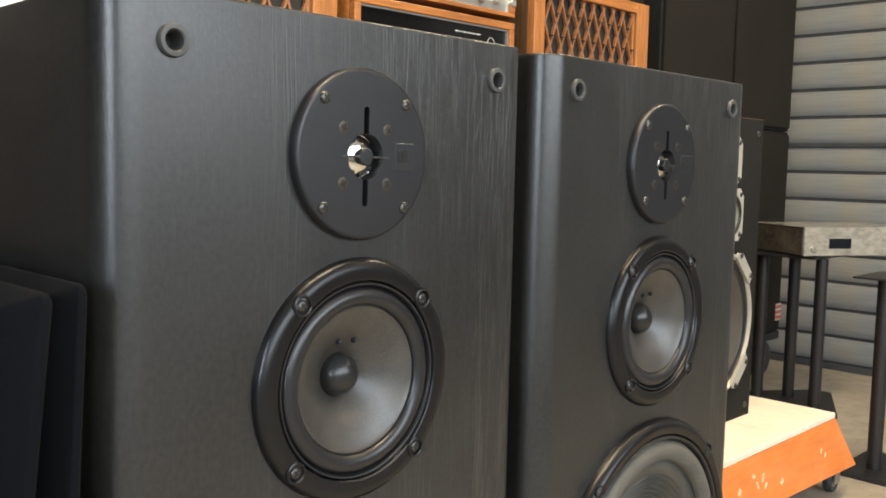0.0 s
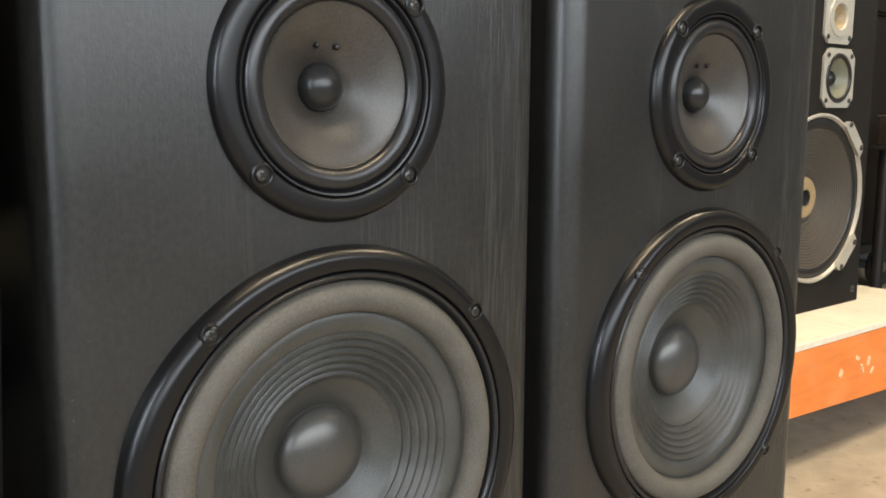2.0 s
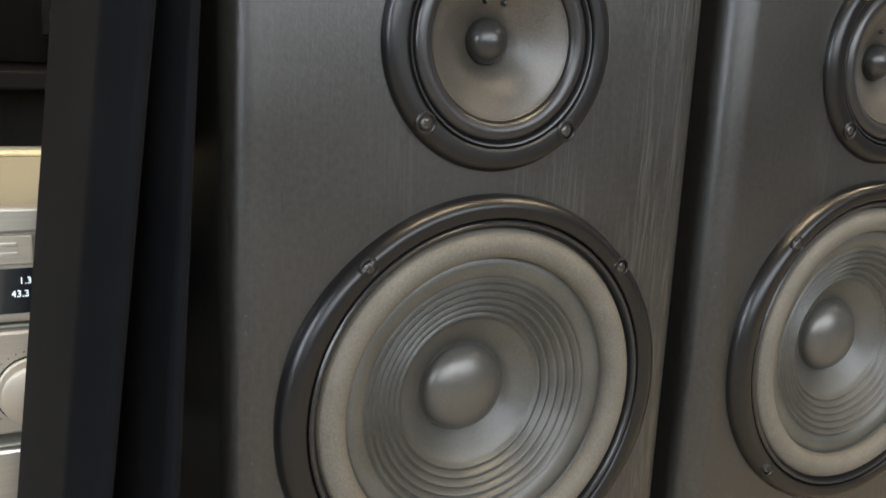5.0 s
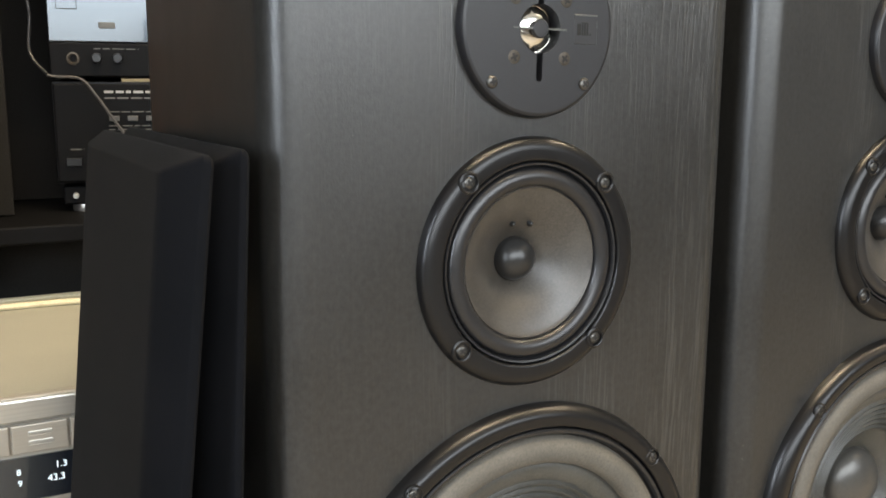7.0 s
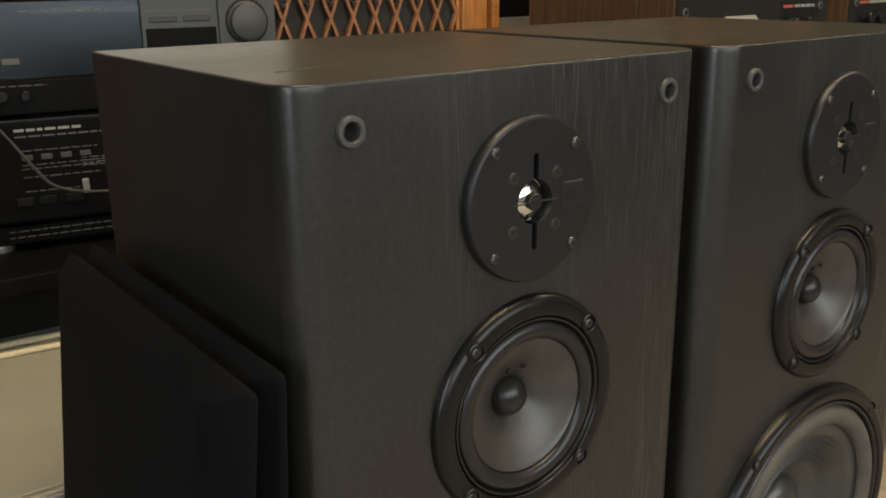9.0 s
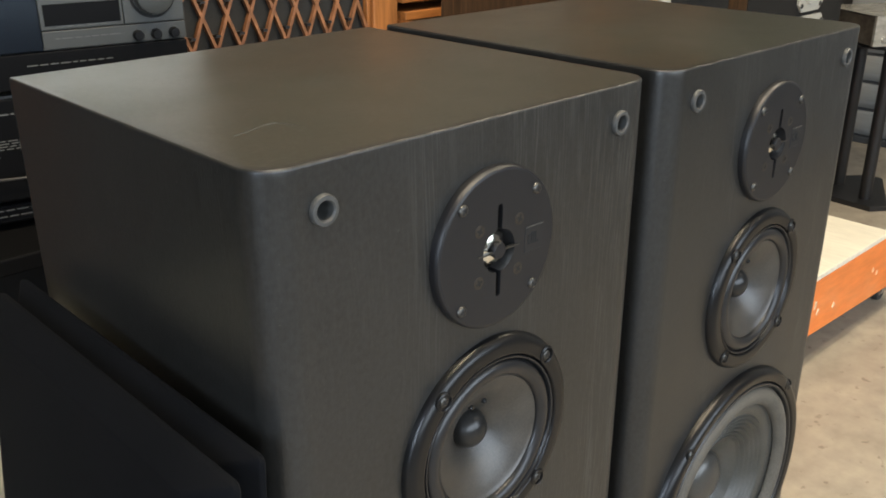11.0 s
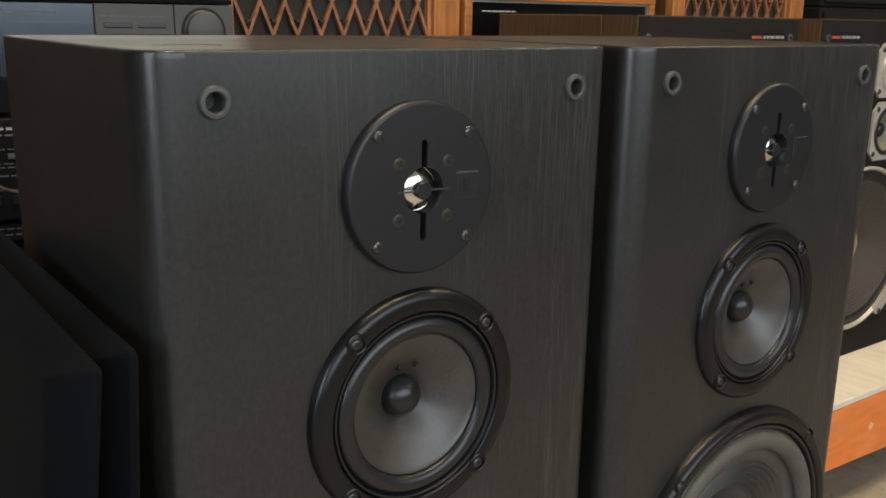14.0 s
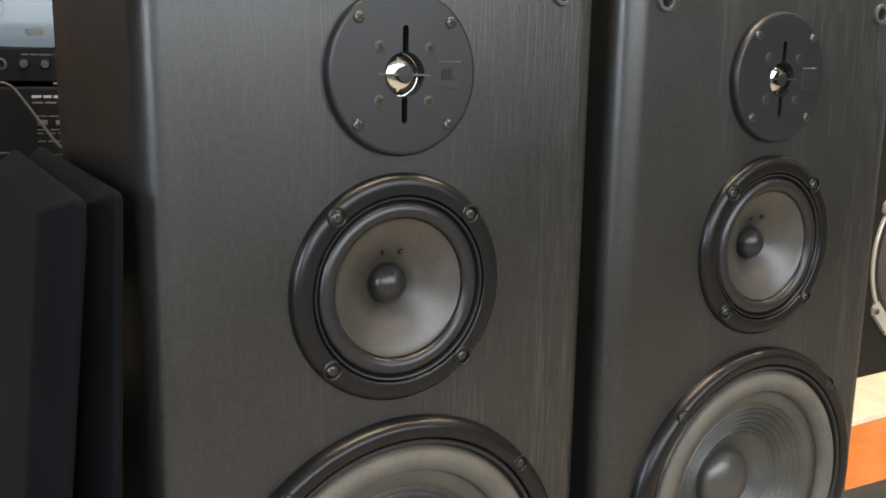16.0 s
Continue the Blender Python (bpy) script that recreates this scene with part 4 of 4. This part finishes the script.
# black cabinet and a wood-edged speaker left of the rack
ob = thing("black_cabinet", "tall black cabinet beside the component rack", "cabinet")
# Shelf likewise coloured near-black so that overhead light leaves no bright line.
part("shelf", box(-0.80, -0.336, RY - 0.03, RY + 0.11, 0.570, 0.5915, 0.002), BLACKPANEL, ob)
part("side", box(-0.320, -0.285, RY + 0.12, RY + 0.42, 0.6365, 1.30, 0.002), BLACKBOX, ob)
# Added black sheet that hides the pale wall and keeps this gap dark.
part("dark_gap_filler", box(-0.2845, -0.10, RY + 0.31, RY + 0.42, 0.6365, 1.30, 0.002), BLACKBOX, ob)
part("body", box(-0.80, -0.336, RY + 0.11, RY + 0.42, 0, 1.30, 0.004), BLACKBOX, ob)
ws = thing("wood_edged_speaker", "brown speaker with an orange wooden edge", "loudspeaker")
part("body", box(-0.80, -0.331, RY - 0.030, RY + 0.045, 0.592, 1.22, 0.003), DARKCLOTH, ws)
part("edge", box(-0.3308, -0.3215, RY - 0.034, RY + 0.045, 0.592, 1.22, 0.002), ORANGEWOOD_V, ws, "orange wooden edge strip")
part("back", box(-0.80, -0.337, RY + 0.046, RY + 0.109, 0.63, 1.2), BLACKBOX, ws)
lead = solid("cable", tube([(-0.262, RY + 0.04, 1.05), (-0.275, RY + 0.02, 0.98), (-0.268, RY + 0.01, 0.92), (-0.27, RY, 0.87), (-0.249, RY - 0.018, 0.842)], 0.0022), BLACKMETAL, "thin black lead hanging by the rack", "cable", "", True)
lead.matrix_basis = STACK


# ---- bench with lattice speakers and a stack of wood-cased receivers ----
bench = thing("display_bench", "dark wooden bench carrying lattice speakers and receivers", "bench")
part("top", box(0.24, 2.02, 1.00, 1.55, 0.605, 0.640, 0.004), WALNUT, bench)
for bx in (0.26, 1.1, 1.95):
    for by in (1.02, 1.48):
        part("leg", box(bx, bx + 0.05, by, by + 0.05, 0, 0.605), WALNUT, bench)


PEG_ME = finish("peg", box(-0.0045, 0.0045, -0.0115, 0.004, -0.0022, 0.0022), BLACKMETAL)


def lattice_speaker(x0, x1, label):
    y0, z0, z1 = 1.0, 0.640, 1.330
    w = x1 - x0
    s = thing("lattice_speaker", label, "loudspeaker", "lattice-fronted speakers", pose(x0, y0, z0))
    h = z1 - z0
    part("cabinet", box(0, w, 0.012, 0.30, 0, h, 0.003), WALNUT, s)
    for a, b in ((0, 0.044), (w - 0.062, w)):
        part("side_rail", box(a, b, -0.012, 0.012, 0, h, 0.003), ORANGEWOOD_V, s, "orange-brown upright frame")
    part("inner_bead", box(w - 0.072, w - 0.063, -0.004, 0.012, 0.03, h - 0.03, 0.002), ORANGEWOOD_V, s)
    part("inner_bead", box(0.045, 0.050, -0.004, 0.012, 0.03, h - 0.03, 0.002), ORANGEWOOD_V, s)
    for a, b in ((0, 0.030), (h - 0.030, h)):
        part("cross_rail", box(0.044, w - 0.062, -0.012, 0.012, a, b, 0.003), ORANGEWOOD, s)
    part("cloth", box(0.044, w - 0.062, 0.0085, 0.0118, 0.03, h - 0.03), DARKCLOTH, s, "dark brown cloth")
    ax, bx, az, bz = 0.051, w - 0.073, 0.031, h - 0.031
    px, pz = 0.0472, 0.116
    k = pz / px
    for sgn, front, rear in ((1, -0.0062, 0.0020), (-1, -0.0056, 0.0026)):
        c = -h
        while c < h + k * w:
            f = lambda x: sgn * k * (x - ax) + c
            g = lambda z: ax + (z - c) / (sgn * k)
            e0, e1 = sorted((g(az), g(bz)))
            lo_x, hi_x = max(ax, e0), min(bx, e1)
            if hi_x - lo_x > 0.004:
                p, q = Vector((lo_x, 0, f(lo_x))), Vector((hi_x, 0, f(hi_x)))
                d = (q - p).normalized()
                nrm = Vector((-d.z, 0, d.x)) * 0.0029
                bm = bmesh.new()
                fr = [bm.verts.new(v + Vector((0, o, 0))) for o in (front, rear) for v in (p + nrm, q + nrm, q - nrm, p - nrm)]
                for qd in ((0, 1, 2, 3), (4, 7, 6, 5), (0, 4, 5, 1), (1, 5, 6, 2), (2, 6, 7, 3), (3, 7, 4, 0)):
                    bm.faces.new([fr[v] for v in qd])
                part("lattice_slat", bm, LATTICE, s)
            c += pz
    row, z = 0, az
    while z < bz:
        x = ax + (px / 2 if row % 2 else 0)
        while x < bx:
            if x > ax + 0.003:
                part("peg", PEG_ME, None, s, m=pose(x, 0, z))
            x += px
        z += pz / 2
        row += 1
    return s


lattice_speaker(0.247, 0.772, "wooden lattice-fronted speaker on the bench beside receivers")
lattice_speaker(1.405, 1.935, "wide wooden lattice-fronted speaker on the bench")


def cased(name, label, x0, x1, z0, z1, face, y0=0.985):
    """A receiver in an orange wooden case with a recessed front."""
    s = thing(name, label, "receiver", "wood-cased receivers")
    t = 0.018
    part("case", box(x0, x1, y0 + 0.02, y0 + 0.36, z0, z1, 0.002), ORANGEWOOD, s)
    for a, b, c, d in ((x0, x1, z1 - t, z1), (x0, x1, z0, z0 + t * 0.6), (x0, x0 + t, z0 + t * 0.6, z1 - t), (x1 - t, x1, z0 + t * 0.6, z1 - t)):
        part("rail", box(a, b, y0, y0 + 0.02, c, d, 0.0025), ORANGEWOOD, s, "orange wooden rail")
    fx0, fx1, fz0, fz1 = x0 + t, x1 - t, z0 + t * 0.6, z1 - t
    bez = box(fx0, fx1, y0 + 0.006, y0 + 0.02, fz1 - 0.004, fz1)
    box(fx0, fx0 + 0.004, y0 + 0.006, y0 + 0.02, fz0, fz1 - 0.004, bm=bez)
    box(fx1 - 0.004, fx1, y0 + 0.006, y0 + 0.02, fz0, fz1 - 0.004, bm=bez)
    part("bezel", bez, SILVER, s, "thin bright bezel")
    fx0, fx1, fz1 = fx0 + 0.004, fx1 - 0.004, fz1 - 0.004
    if face == "silver":
        p = part("front_panel", box(fx0, fx1, y0 + 0.010, y0 + 0.0198, fz0, fz1), SILVER, s, "silver control panel")
        for k in range(9):
            knob(p, fx0 + 0.04 + 0.053 * k, y0 + 0.010, fz0 + 0.024, 0.010 if k % 3 else 0.014, 0.014, SILVER, "knob")
    else:
        split = fz0 + (fz1 - fz0) * (0.38 if face == "both" else 0.0)
        g = part("dial_glass", box(fx0, fx1, y0 + 0.012, y0 + 0.0198, split, fz1), DIAL, s, "black dial glass")
        bars(g, fx0 + 0.03 if face == "both" else fx0 + 0.29, fz1 - 0.016, 0.09, 1, y0 + 0.012, WHITEINK, 0.006, 0.0026)
        if face == "glass":
            part("round_mark", lathe([(0.0125, 0), (0.0125, -0.0006), (0.0112, -0.0006), (0.0112, 0)], 28), WHITEINK, g, m=pose(fx1 - 0.052, y0 + 0.012, fz1 - 0.032))
        else:
            p = part("front_panel", box(fx0, fx1, y0 + 0.010, y0 + 0.0198, fz0, split), SILVER, s, "silver control panel")
            for k in range(9):
                knob(p, fx0 + 0.03 + 0.053 * k, y0 + 0.010, fz0 + 0.018, 0.009, 0.012, SILVER, "knob")
    return s


cased("wood_cased_receiver", "orange wood-cased receiver at the bottom of the stack", 0.790, 1.335, 0.652, 0.845, "both")
cased("wood_cased_receiver", "orange wood-cased receiver with black dial glass", 0.783, 1.340, 0.862, 1.024, "both")
cased("wood_cased_tuner", "orange wood-cased tuner with a silver panel", 0.816, 1.316, 1.044, 1.118, "silver")
cased("wood_cased_tuner", "orange wood-cased tuner with black glass front", 0.814, 1.326, 1.132, 1.203, "glass")
cased("wood_cased_amplifier", "orange wood-cased amplifier with a silver panel", 0.830, 1.326, 1.216, 1.340, "silver")
for fz, fh in ((0.640, 0.012), (0.845, 0.017), (1.024, 0.020), (1.118, 0.014), (1.203, 0.013)):
    solid("spacer_block", box(0.90, 1.25, 1.05, 1.30, fz + 0.0004, fz + fh - 0.0004), WALNUT, "dark wooden spacer between stacked receivers", "spacer", "spacers")


# ---- cart with two pale-framed speakers ----
CZ0, CY, CTOP = 0.088, 0.374, 0.247
cart = thing("flat_cart", "orange-sided flat cart with a worn cream top", "cart")
part("deck", box(0.60, 1.905, CY, 1.02, CTOP - 0.014, CTOP, 0.002), CREAM, cart, "worn cream painted deck")
bm = bmesh.new()
q = [(0.60, CY, CTOP - 0.0145), (1.905, CY, CTOP - 0.0145), (2.052, CY - 0.006, 0.080), (0.60, CY - 0.006, 0.132)]
v = [bm.verts.new(p) for p in q] + [bm.verts.new((x, y + 0.018, z)) for x, y, z in q]
for f in ((0, 1, 2, 3), (4, 7, 6, 5), (0, 4, 5, 1), (1, 5, 6, 2), (2, 6, 7, 3), (3, 7, 4, 0)):
    bm.faces.new([v[i] for i in f])
part("front_board", bm, CARTORANGE, cart, "scuffed orange front board")
bm = bmesh.new()
q = [(1.905, CY + 0.018, CTOP - 0.0145), (1.905, 1.02, CTOP - 0.0145), (2.052, 1.02, CZ0), (2.052, CY + 0.018, CZ0)]
v = [bm.verts.new(p) for p in q] + [bm.verts.new((x - 0.018, y, z)) for x, y, z in q]
for f in ((0, 1, 2, 3), (4, 7, 6, 5), (0, 4, 5, 1), (1, 5, 6, 2), (2, 6, 7, 3), (3, 7, 4, 0)):
    bm.faces.new([v[i] for i in f])
part("end_board", bm, CARTORANGE, cart, "orange end board")
for sx, sz, l, h, a in ((1.455, 0.185, 0.014, 0.009, 20), (1.475, 0.160, 0.020, 0.006, 60), (1.500, 0.172, 0.010, 0.020, 15), (1.515, 0.150, 0.016, 0.007, -50), (1.390, 0.165, 0.012, 0.016, 30), (1.820, 0.165, 0.005, 0.012, 12), (1.845, 0.150, 0.004, 0.014, 25), (1.60, 0.14, 0.009, 0.014, 40)):
    part("tape_scrap", box(-l / 2, l / 2, -0.0010, 0.0018, -h / 2, h / 2, 0.0006, segs=1), WHITEPLASTIC, cart, "torn tape", m=pose(sx, CY - 0.0006 - (CTOP - 0.0145 - sz) * 0.04, sz, 0, a, 0))


def castor(x, y, z1, r=0.030):
    cs = part("castor", box(x - 0.03, x + 0.03, y - 0.03, y + 0.03, z1 - 0.005, z1), STEEL, cart)
    part("fork", box(x - 0.004, x + 0.028, y - 0.018, y - 0.014, 0.026, z1 - 0.005), STEEL, cs)
    part("fork", box(x - 0.004, x + 0.028, y + 0.014, y + 0.018, 0.026, z1 - 0.005), STEEL, cs)
    part("tyre", lathe([(r * 0.55, -0.011), (r * 0.92, -0.011), (r, -0.006), (r, 0.006), (r * 0.92, 0.011), (r * 0.55, 0.011)], 28, closed=True), TYRE, cs, "", True, pose(x + 0.012, y, r))
    part("hub", lathe([(0, -0.012), (r * 0.2, -0.012), (r * 0.55, -0.009), (r * 0.55, 0.009), (0, 0.009)], 20), STEEL, cs, "", True, pose(x + 0.012, y, r))
    return cs


for cx, cy in ((2.01, 0.42), (1.985, 0.95), (0.70, 0.43), (0.70, 0.95)):
    castor(cx, cy, CZ0 + 0.006)


def pale_speaker(m, label, mirrored=False):
    """Black-baffled speaker with walnut sides and drivers in pale cast frames; front at y = 0."""
    w, h, d = 0.437, 0.732, 0.345
    wx, wz, wr = 0.232, 0.247, 0.182
    mx, tx = 0.280, 0.268
    if mirrored:
        wx, mx, tx = w - wx, w - mx, w - tx
    s = thing("walnut_speaker", label, "loudspeaker", "walnut speakers on the cart", m)
    bm = box(0, w, 0.075, d, 0, h, 0.0015, segs=1)
    box(0, 0.018, -0.004, 0.0748, 0, h, bm=bm)
    box(w - 0.018, w, -0.004, 0.0748, 0, h, bm=bm)
    box(0.0181, w - 0.0181, -0.004, 0.0748, 0, 0.018, bm=bm)
    box(0.0181, w - 0.0181, -0.004, 0.0748, h - 0.018, h, bm=bm)
    part("cabinet", bm, WALNUT, s, "walnut veneered cabinet")
    edge = [(0.002, 0.002), (w - 0.002, 0.002), (w - 0.002, h - 0.002), (0.002, h - 0.002)]
    bm = bmesh.new()
    holed_plate(edge, [circle_pts(wr - 0.004, 56, wx, wz), circle_pts(0.052, 40, mx, 0.503), circle_pts(0.030, 32, tx, 0.630)], -0.006, bm)
    wall_strip(edge, -0.006, -0.0042, bm)
    part("baffle", bm, BLACKBOX, s, "black baffle")
    # woofer
    fr = part("woofer_frame", lathe([(wr, 0), (wr, -0.004), (wr - 0.002, -0.006), (wr - 0.0055, -0.006), (wr - 0.009, 0.001)], 64), CASTALU, s, "pale cast frame", True, pose(wx, -0.006, wz))
    part("surround", lathe(roll(wr - 0.0088, wr - 0.030, 0.004, 0.004, 8), 64), RUBBER, fr, "dark cloth surround", True, angle=80)
    part("cone", lathe([(wr - 0.029, 0.004)] + [(wr - 0.030 - 0.110 * k / 36, 0.0016 * (k % 2) + 0.030 * k / 36 + 0.004) for k in range(37)], 64), BROWNCONE, fr, "brown-grey ribbed cone", True, angle=10)
    part("dust_cap", lathe([(0.047, 0.034), (0.043, 0.027), (0.022, 0.024), (0.018, 0.026)], 40), GOLDCAP, fr, "tan centre ring", True)
    part("core", lathe([(0.0185, 0.0255), (0.014, 0.034), (0.007, 0.036), (0, 0.032)], 30), HOLE, fr, "", True)
    for k in range(4):
        a = radians(45 + 90 * k)
        bm = bmesh.new()
        for da, rr in ((-16, wr - 0.006), (-14, wr + 0.010), (-10, wr + 0.017), (10, wr + 0.017), (14, wr + 0.010), (16, wr - 0.006)):
            aa = a + radians(da)
            for yy in (-0.0085, -0.0002):
                bm.verts.new((rr * math.cos(aa), yy, rr * math.sin(aa)))
        bm.verts.ensure_lookup_table()
        n = 6
        bm.faces.new([bm.verts[2 * i] for i in range(n)])
        bm.faces.new([bm.verts[2 * i + 1] for i in range(n)][::-1])
        for i in range(n):
            j = (i + 1) % n
            bm.faces.new((bm.verts[2 * i], bm.verts[2 * j], bm.verts[2 * j + 1], bm.verts[2 * i + 1]))
        lug = part("lug", bm, CASTALU, fr)
        for da in (-11, 11):
            aa = a + radians(da)
            part("screw", SCREW_ME, None, lug, m=Matrix.Translation(((wr + 0.008) * math.cos(aa), -0.0085, (wr + 0.008) * math.sin(aa))) @ Matrix.Scale(1.5, 4))
    # midrange and tweeter in cut-cornered plates
    for nm, cx, cz, half, r, conem in (("midrange_frame", mx, 0.503, 0.062, 0.052, GREENCONE), ("tweeter_frame", tx, 0.630, 0.056, 0.026, GOLDCAP)):
        c = half * 0.3
        oct_ = [(half - c, -half), (half, -half + c), (half, half - c), (half - c, half), (-half + c, half), (-half, half - c), (-half, -half + c), (-half + c, -half)]
        bm = bmesh.new()
        holed_plate(oct_, [circle_pts(r, 40)], -0.005, bm)
        wall_strip(oct_, -0.005, 0.0, bm)
        wall_strip(circle_pts(r, 40), -0.005, 0.004, bm)
        p = part(nm, bm, CASTALU, s, "pale cast plate", False, pose(cx, -0.006, cz))
        if nm == "midrange_frame":
            part("cone", lathe([(r, -0.003), (r - 0.004, -0.007), (r - 0.009, -0.003), (0.018, 0.020)], 40), conem, p, "olive paper cone", True)
            part("dust_cap", lathe([(0.018, 0.019), (0.014, 0.010), (0.008, 0.006), (0, 0.0045)], 24), GLOSSCAP, p, "", True)
            part("surround", lathe(roll(r + 0.001, r - 0.010, 0.004, -0.004, 6), 40), RUBBER, p, "", True, angle=80)
        else:
            part("ring", lathe([(r + 0.016, -0.005), (r + 0.015, -0.008), (r + 0.002, -0.008), (r, -0.004)], 36), CASTALU, p, "", True)
            part("cone", lathe([(r, -0.004), (0.010, 0.012), (0.009, 0.008), (0, 0.003)], 32), conem, p, "", True)
        for sx in (-1, 1):
            for sz in (-1, 1):
                part("screw", SCREW_ME, None, p, m=Matrix.Translation((sx * half * 0.76, -0.005, sz * half * 0.76)) @ Matrix.Scale(1.3, 4))
    for sx in (0.024, w - 0.028):
        for sz in (0.030, h - 0.036):
            part("grille_socket", lathe([(0.0075, 0), (0.0075, -0.002), (0.004, -0.003), (0.0035, 0.004), (0, 0.004)], 18), SOCKET, s, "", True, pose(sx, -0.006, sz))
    lx = w - 0.150 if mirrored else 0.030
    lp = part("label_plate", box(lx, lx + 0.11, -0.0075, -0.006, 0.640, 0.706, 0.0008), TRIM, s, "black control plate with pale print")
    part("red_line", box(lx + 0.006, lx + 0.035, -0.0079, -0.0075, 0.695, 0.700), REDINK, lp, "red print")
    bars(lp, lx + 0.040, 0.700, 0.062, 1, -0.0075, PALEINK, 0.006, 0.005)
    for kx in (0.035, 0.075):
        knob(lp, lx + kx, -0.0075, 0.666, 0.011, 0.014, TRIM)
    return s


pale_speaker(pose(1.285, 0.524, CTOP), "walnut speaker with black baffle and pale-framed drivers on the cart")
pale_speaker(pose(0.776, 0.524, CTOP), "walnut speaker half hidden behind the towers, on the cart", True)


# ---- stands and the wrapped player ----
def base_outline(cx, cy, r, a0):
    return [(cx + r * math.cos(radians(a0 + 120 * k + d)), cy + r * math.sin(radians(a0 + 120 * k + d))) for k in range(3) for d in (-9, 9)]


st = thing("speaker_stand", "black three-post steel stand carrying a wrapped player", "speaker stand", "black stands")
part("base_plate", extrude_xy(base_outline(2.865, 0.885, 0.215, 235), 0.0, 0.018, inset=0.003), BLACKPOST, st)
part("top_plate", box(2.73, 3.02, 0.78, 1.03, 0.552, 0.562, 0.002), BLACKPOST, st)
for px, py in ((2.795, 0.785), (2.895, 0.925), (2.805, 1.005)):
    part("post", rod((px, py, 0.018), (px, py, 0.552), 0.021, 20), BLACKPOST, st, smooth=True)
st2 = thing("speaker_stand", "black steel stand with a bare top plate", "speaker stand", "black stands")
part("base_plate", box(2.17, 2.44, 0.25, 0.47, 0.0, 0.016, 0.003), BLACKPOST, st2)
part("post", rod((2.262, 0.392, 0.016), (2.262, 0.392, 0.562), 0.020, 20), BLACKPOST, st2, smooth=True)
part("top_plate", box(2.185, 2.40, 0.27, 0.455, 0.562, 0.568, 0.001), BLACKPOST, st2)
cd = thing("wrapped_player", "silver player wrapped in clear cling film on a stand", "disc player", m=pose(2.69, 0.815, 0.5625, 0, 0, -30))
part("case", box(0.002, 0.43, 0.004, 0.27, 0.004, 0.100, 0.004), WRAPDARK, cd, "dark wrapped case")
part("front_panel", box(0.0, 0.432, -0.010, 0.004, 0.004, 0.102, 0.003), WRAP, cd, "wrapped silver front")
part("display_window", box(0.10, 0.19, -0.0115, -0.010, 0.030, 0.065), GLASS_BLACK, cd)
knob(cd, 0.035, -0.010, 0.028, 0.009, 0.008, SILVER)
part("wrap_top", box(-0.002, 0.434, -0.011, 0.272, 0.1021, 0.1050, 0.001), WRAP, cd, "crumpled clear film")
for fx in (0.03, 0.36):
    part("foot", box(fx, fx + 0.03, 0.03, 0.06, 0.0, 0.0045), BLACKMETAL, cd)

# ---- big black boxes at the back ----
dolly = thing("equipment_dolly", "black dolly with castors under the black boxes", "dolly")
part("deck", box(2.27, 3.32, 1.16, 1.70, 0.150, 0.1845, 0.004), BLACKPOST, dolly)
for cx in (2.36, 2.80, 3.22):
    for cy in (1.20, 1.64):
        part("wheel", lathe([(0.02, -0.02), (0.070, -0.02), (0.075, -0.012), (0.075, 0.012), (0.070, 0.02), (0.02, 0.02)], 28, closed=True), TYRE, dolly, "", True, pose(cx, cy, 0.075))
        part("wheel_hub", lathe([(0, -0.021), (0.045, -0.018), (0.045, 0.018), (0, 0.018)], 20), STEEL, dolly, "steel wheel hub", True, pose(cx, cy, 0.075))
for x0, x1 in ((2.285, 2.783), (2.789, 3.305)):
    for z0, z1 in ((0.185, 1.020), (1.022, 1.86)):
        b = thing("black_box_speaker", "large plain black speaker box stacked on a dolly", "loudspeaker", "stacked black boxes")
        part("cabinet", box(x0, x1, 1.162, 1.66, z0, z1, 0.004), BLACKBOX, b)
        part("front_cloth", box(x0 + 0.012, x1 - 0.012, 1.150, 1.162, z0 + 0.012, z1 - 0.012, 0.004), BOXCLOTH, b, "black cloth front")
# Added box: its black stands for the dark gap between bench and stacked boxes.
b = thing("black_box_speaker", "tall plain black box added to darken the gap before the pale wall", "loudspeaker", "stacked black boxes")
part("cabinet", box(1.952, 2.262, 1.22, 1.62, 0, 1.86, 0.004), BLACKBOX, b)
part("front_cloth", box(1.964, 2.250, 1.208, 1.22, 0.012, 1.848, 0.004), BOXCLOTH, b, "black cloth front")
lab = thing("carton_label", "small red and white label on the black box", "label", m=pose(3.25, 1.1495, 0.235))
part("sheet", box(0, 0.05, -0.001, 0, 0, 0.07), WHITEINK, lab)
for k in range(3):
    part("red_bar", box(0.0, 0.05, -0.0022, -0.0012, 0.006 + 0.022 * k, 0.02 + 0.022 * k), REDINK, lab)
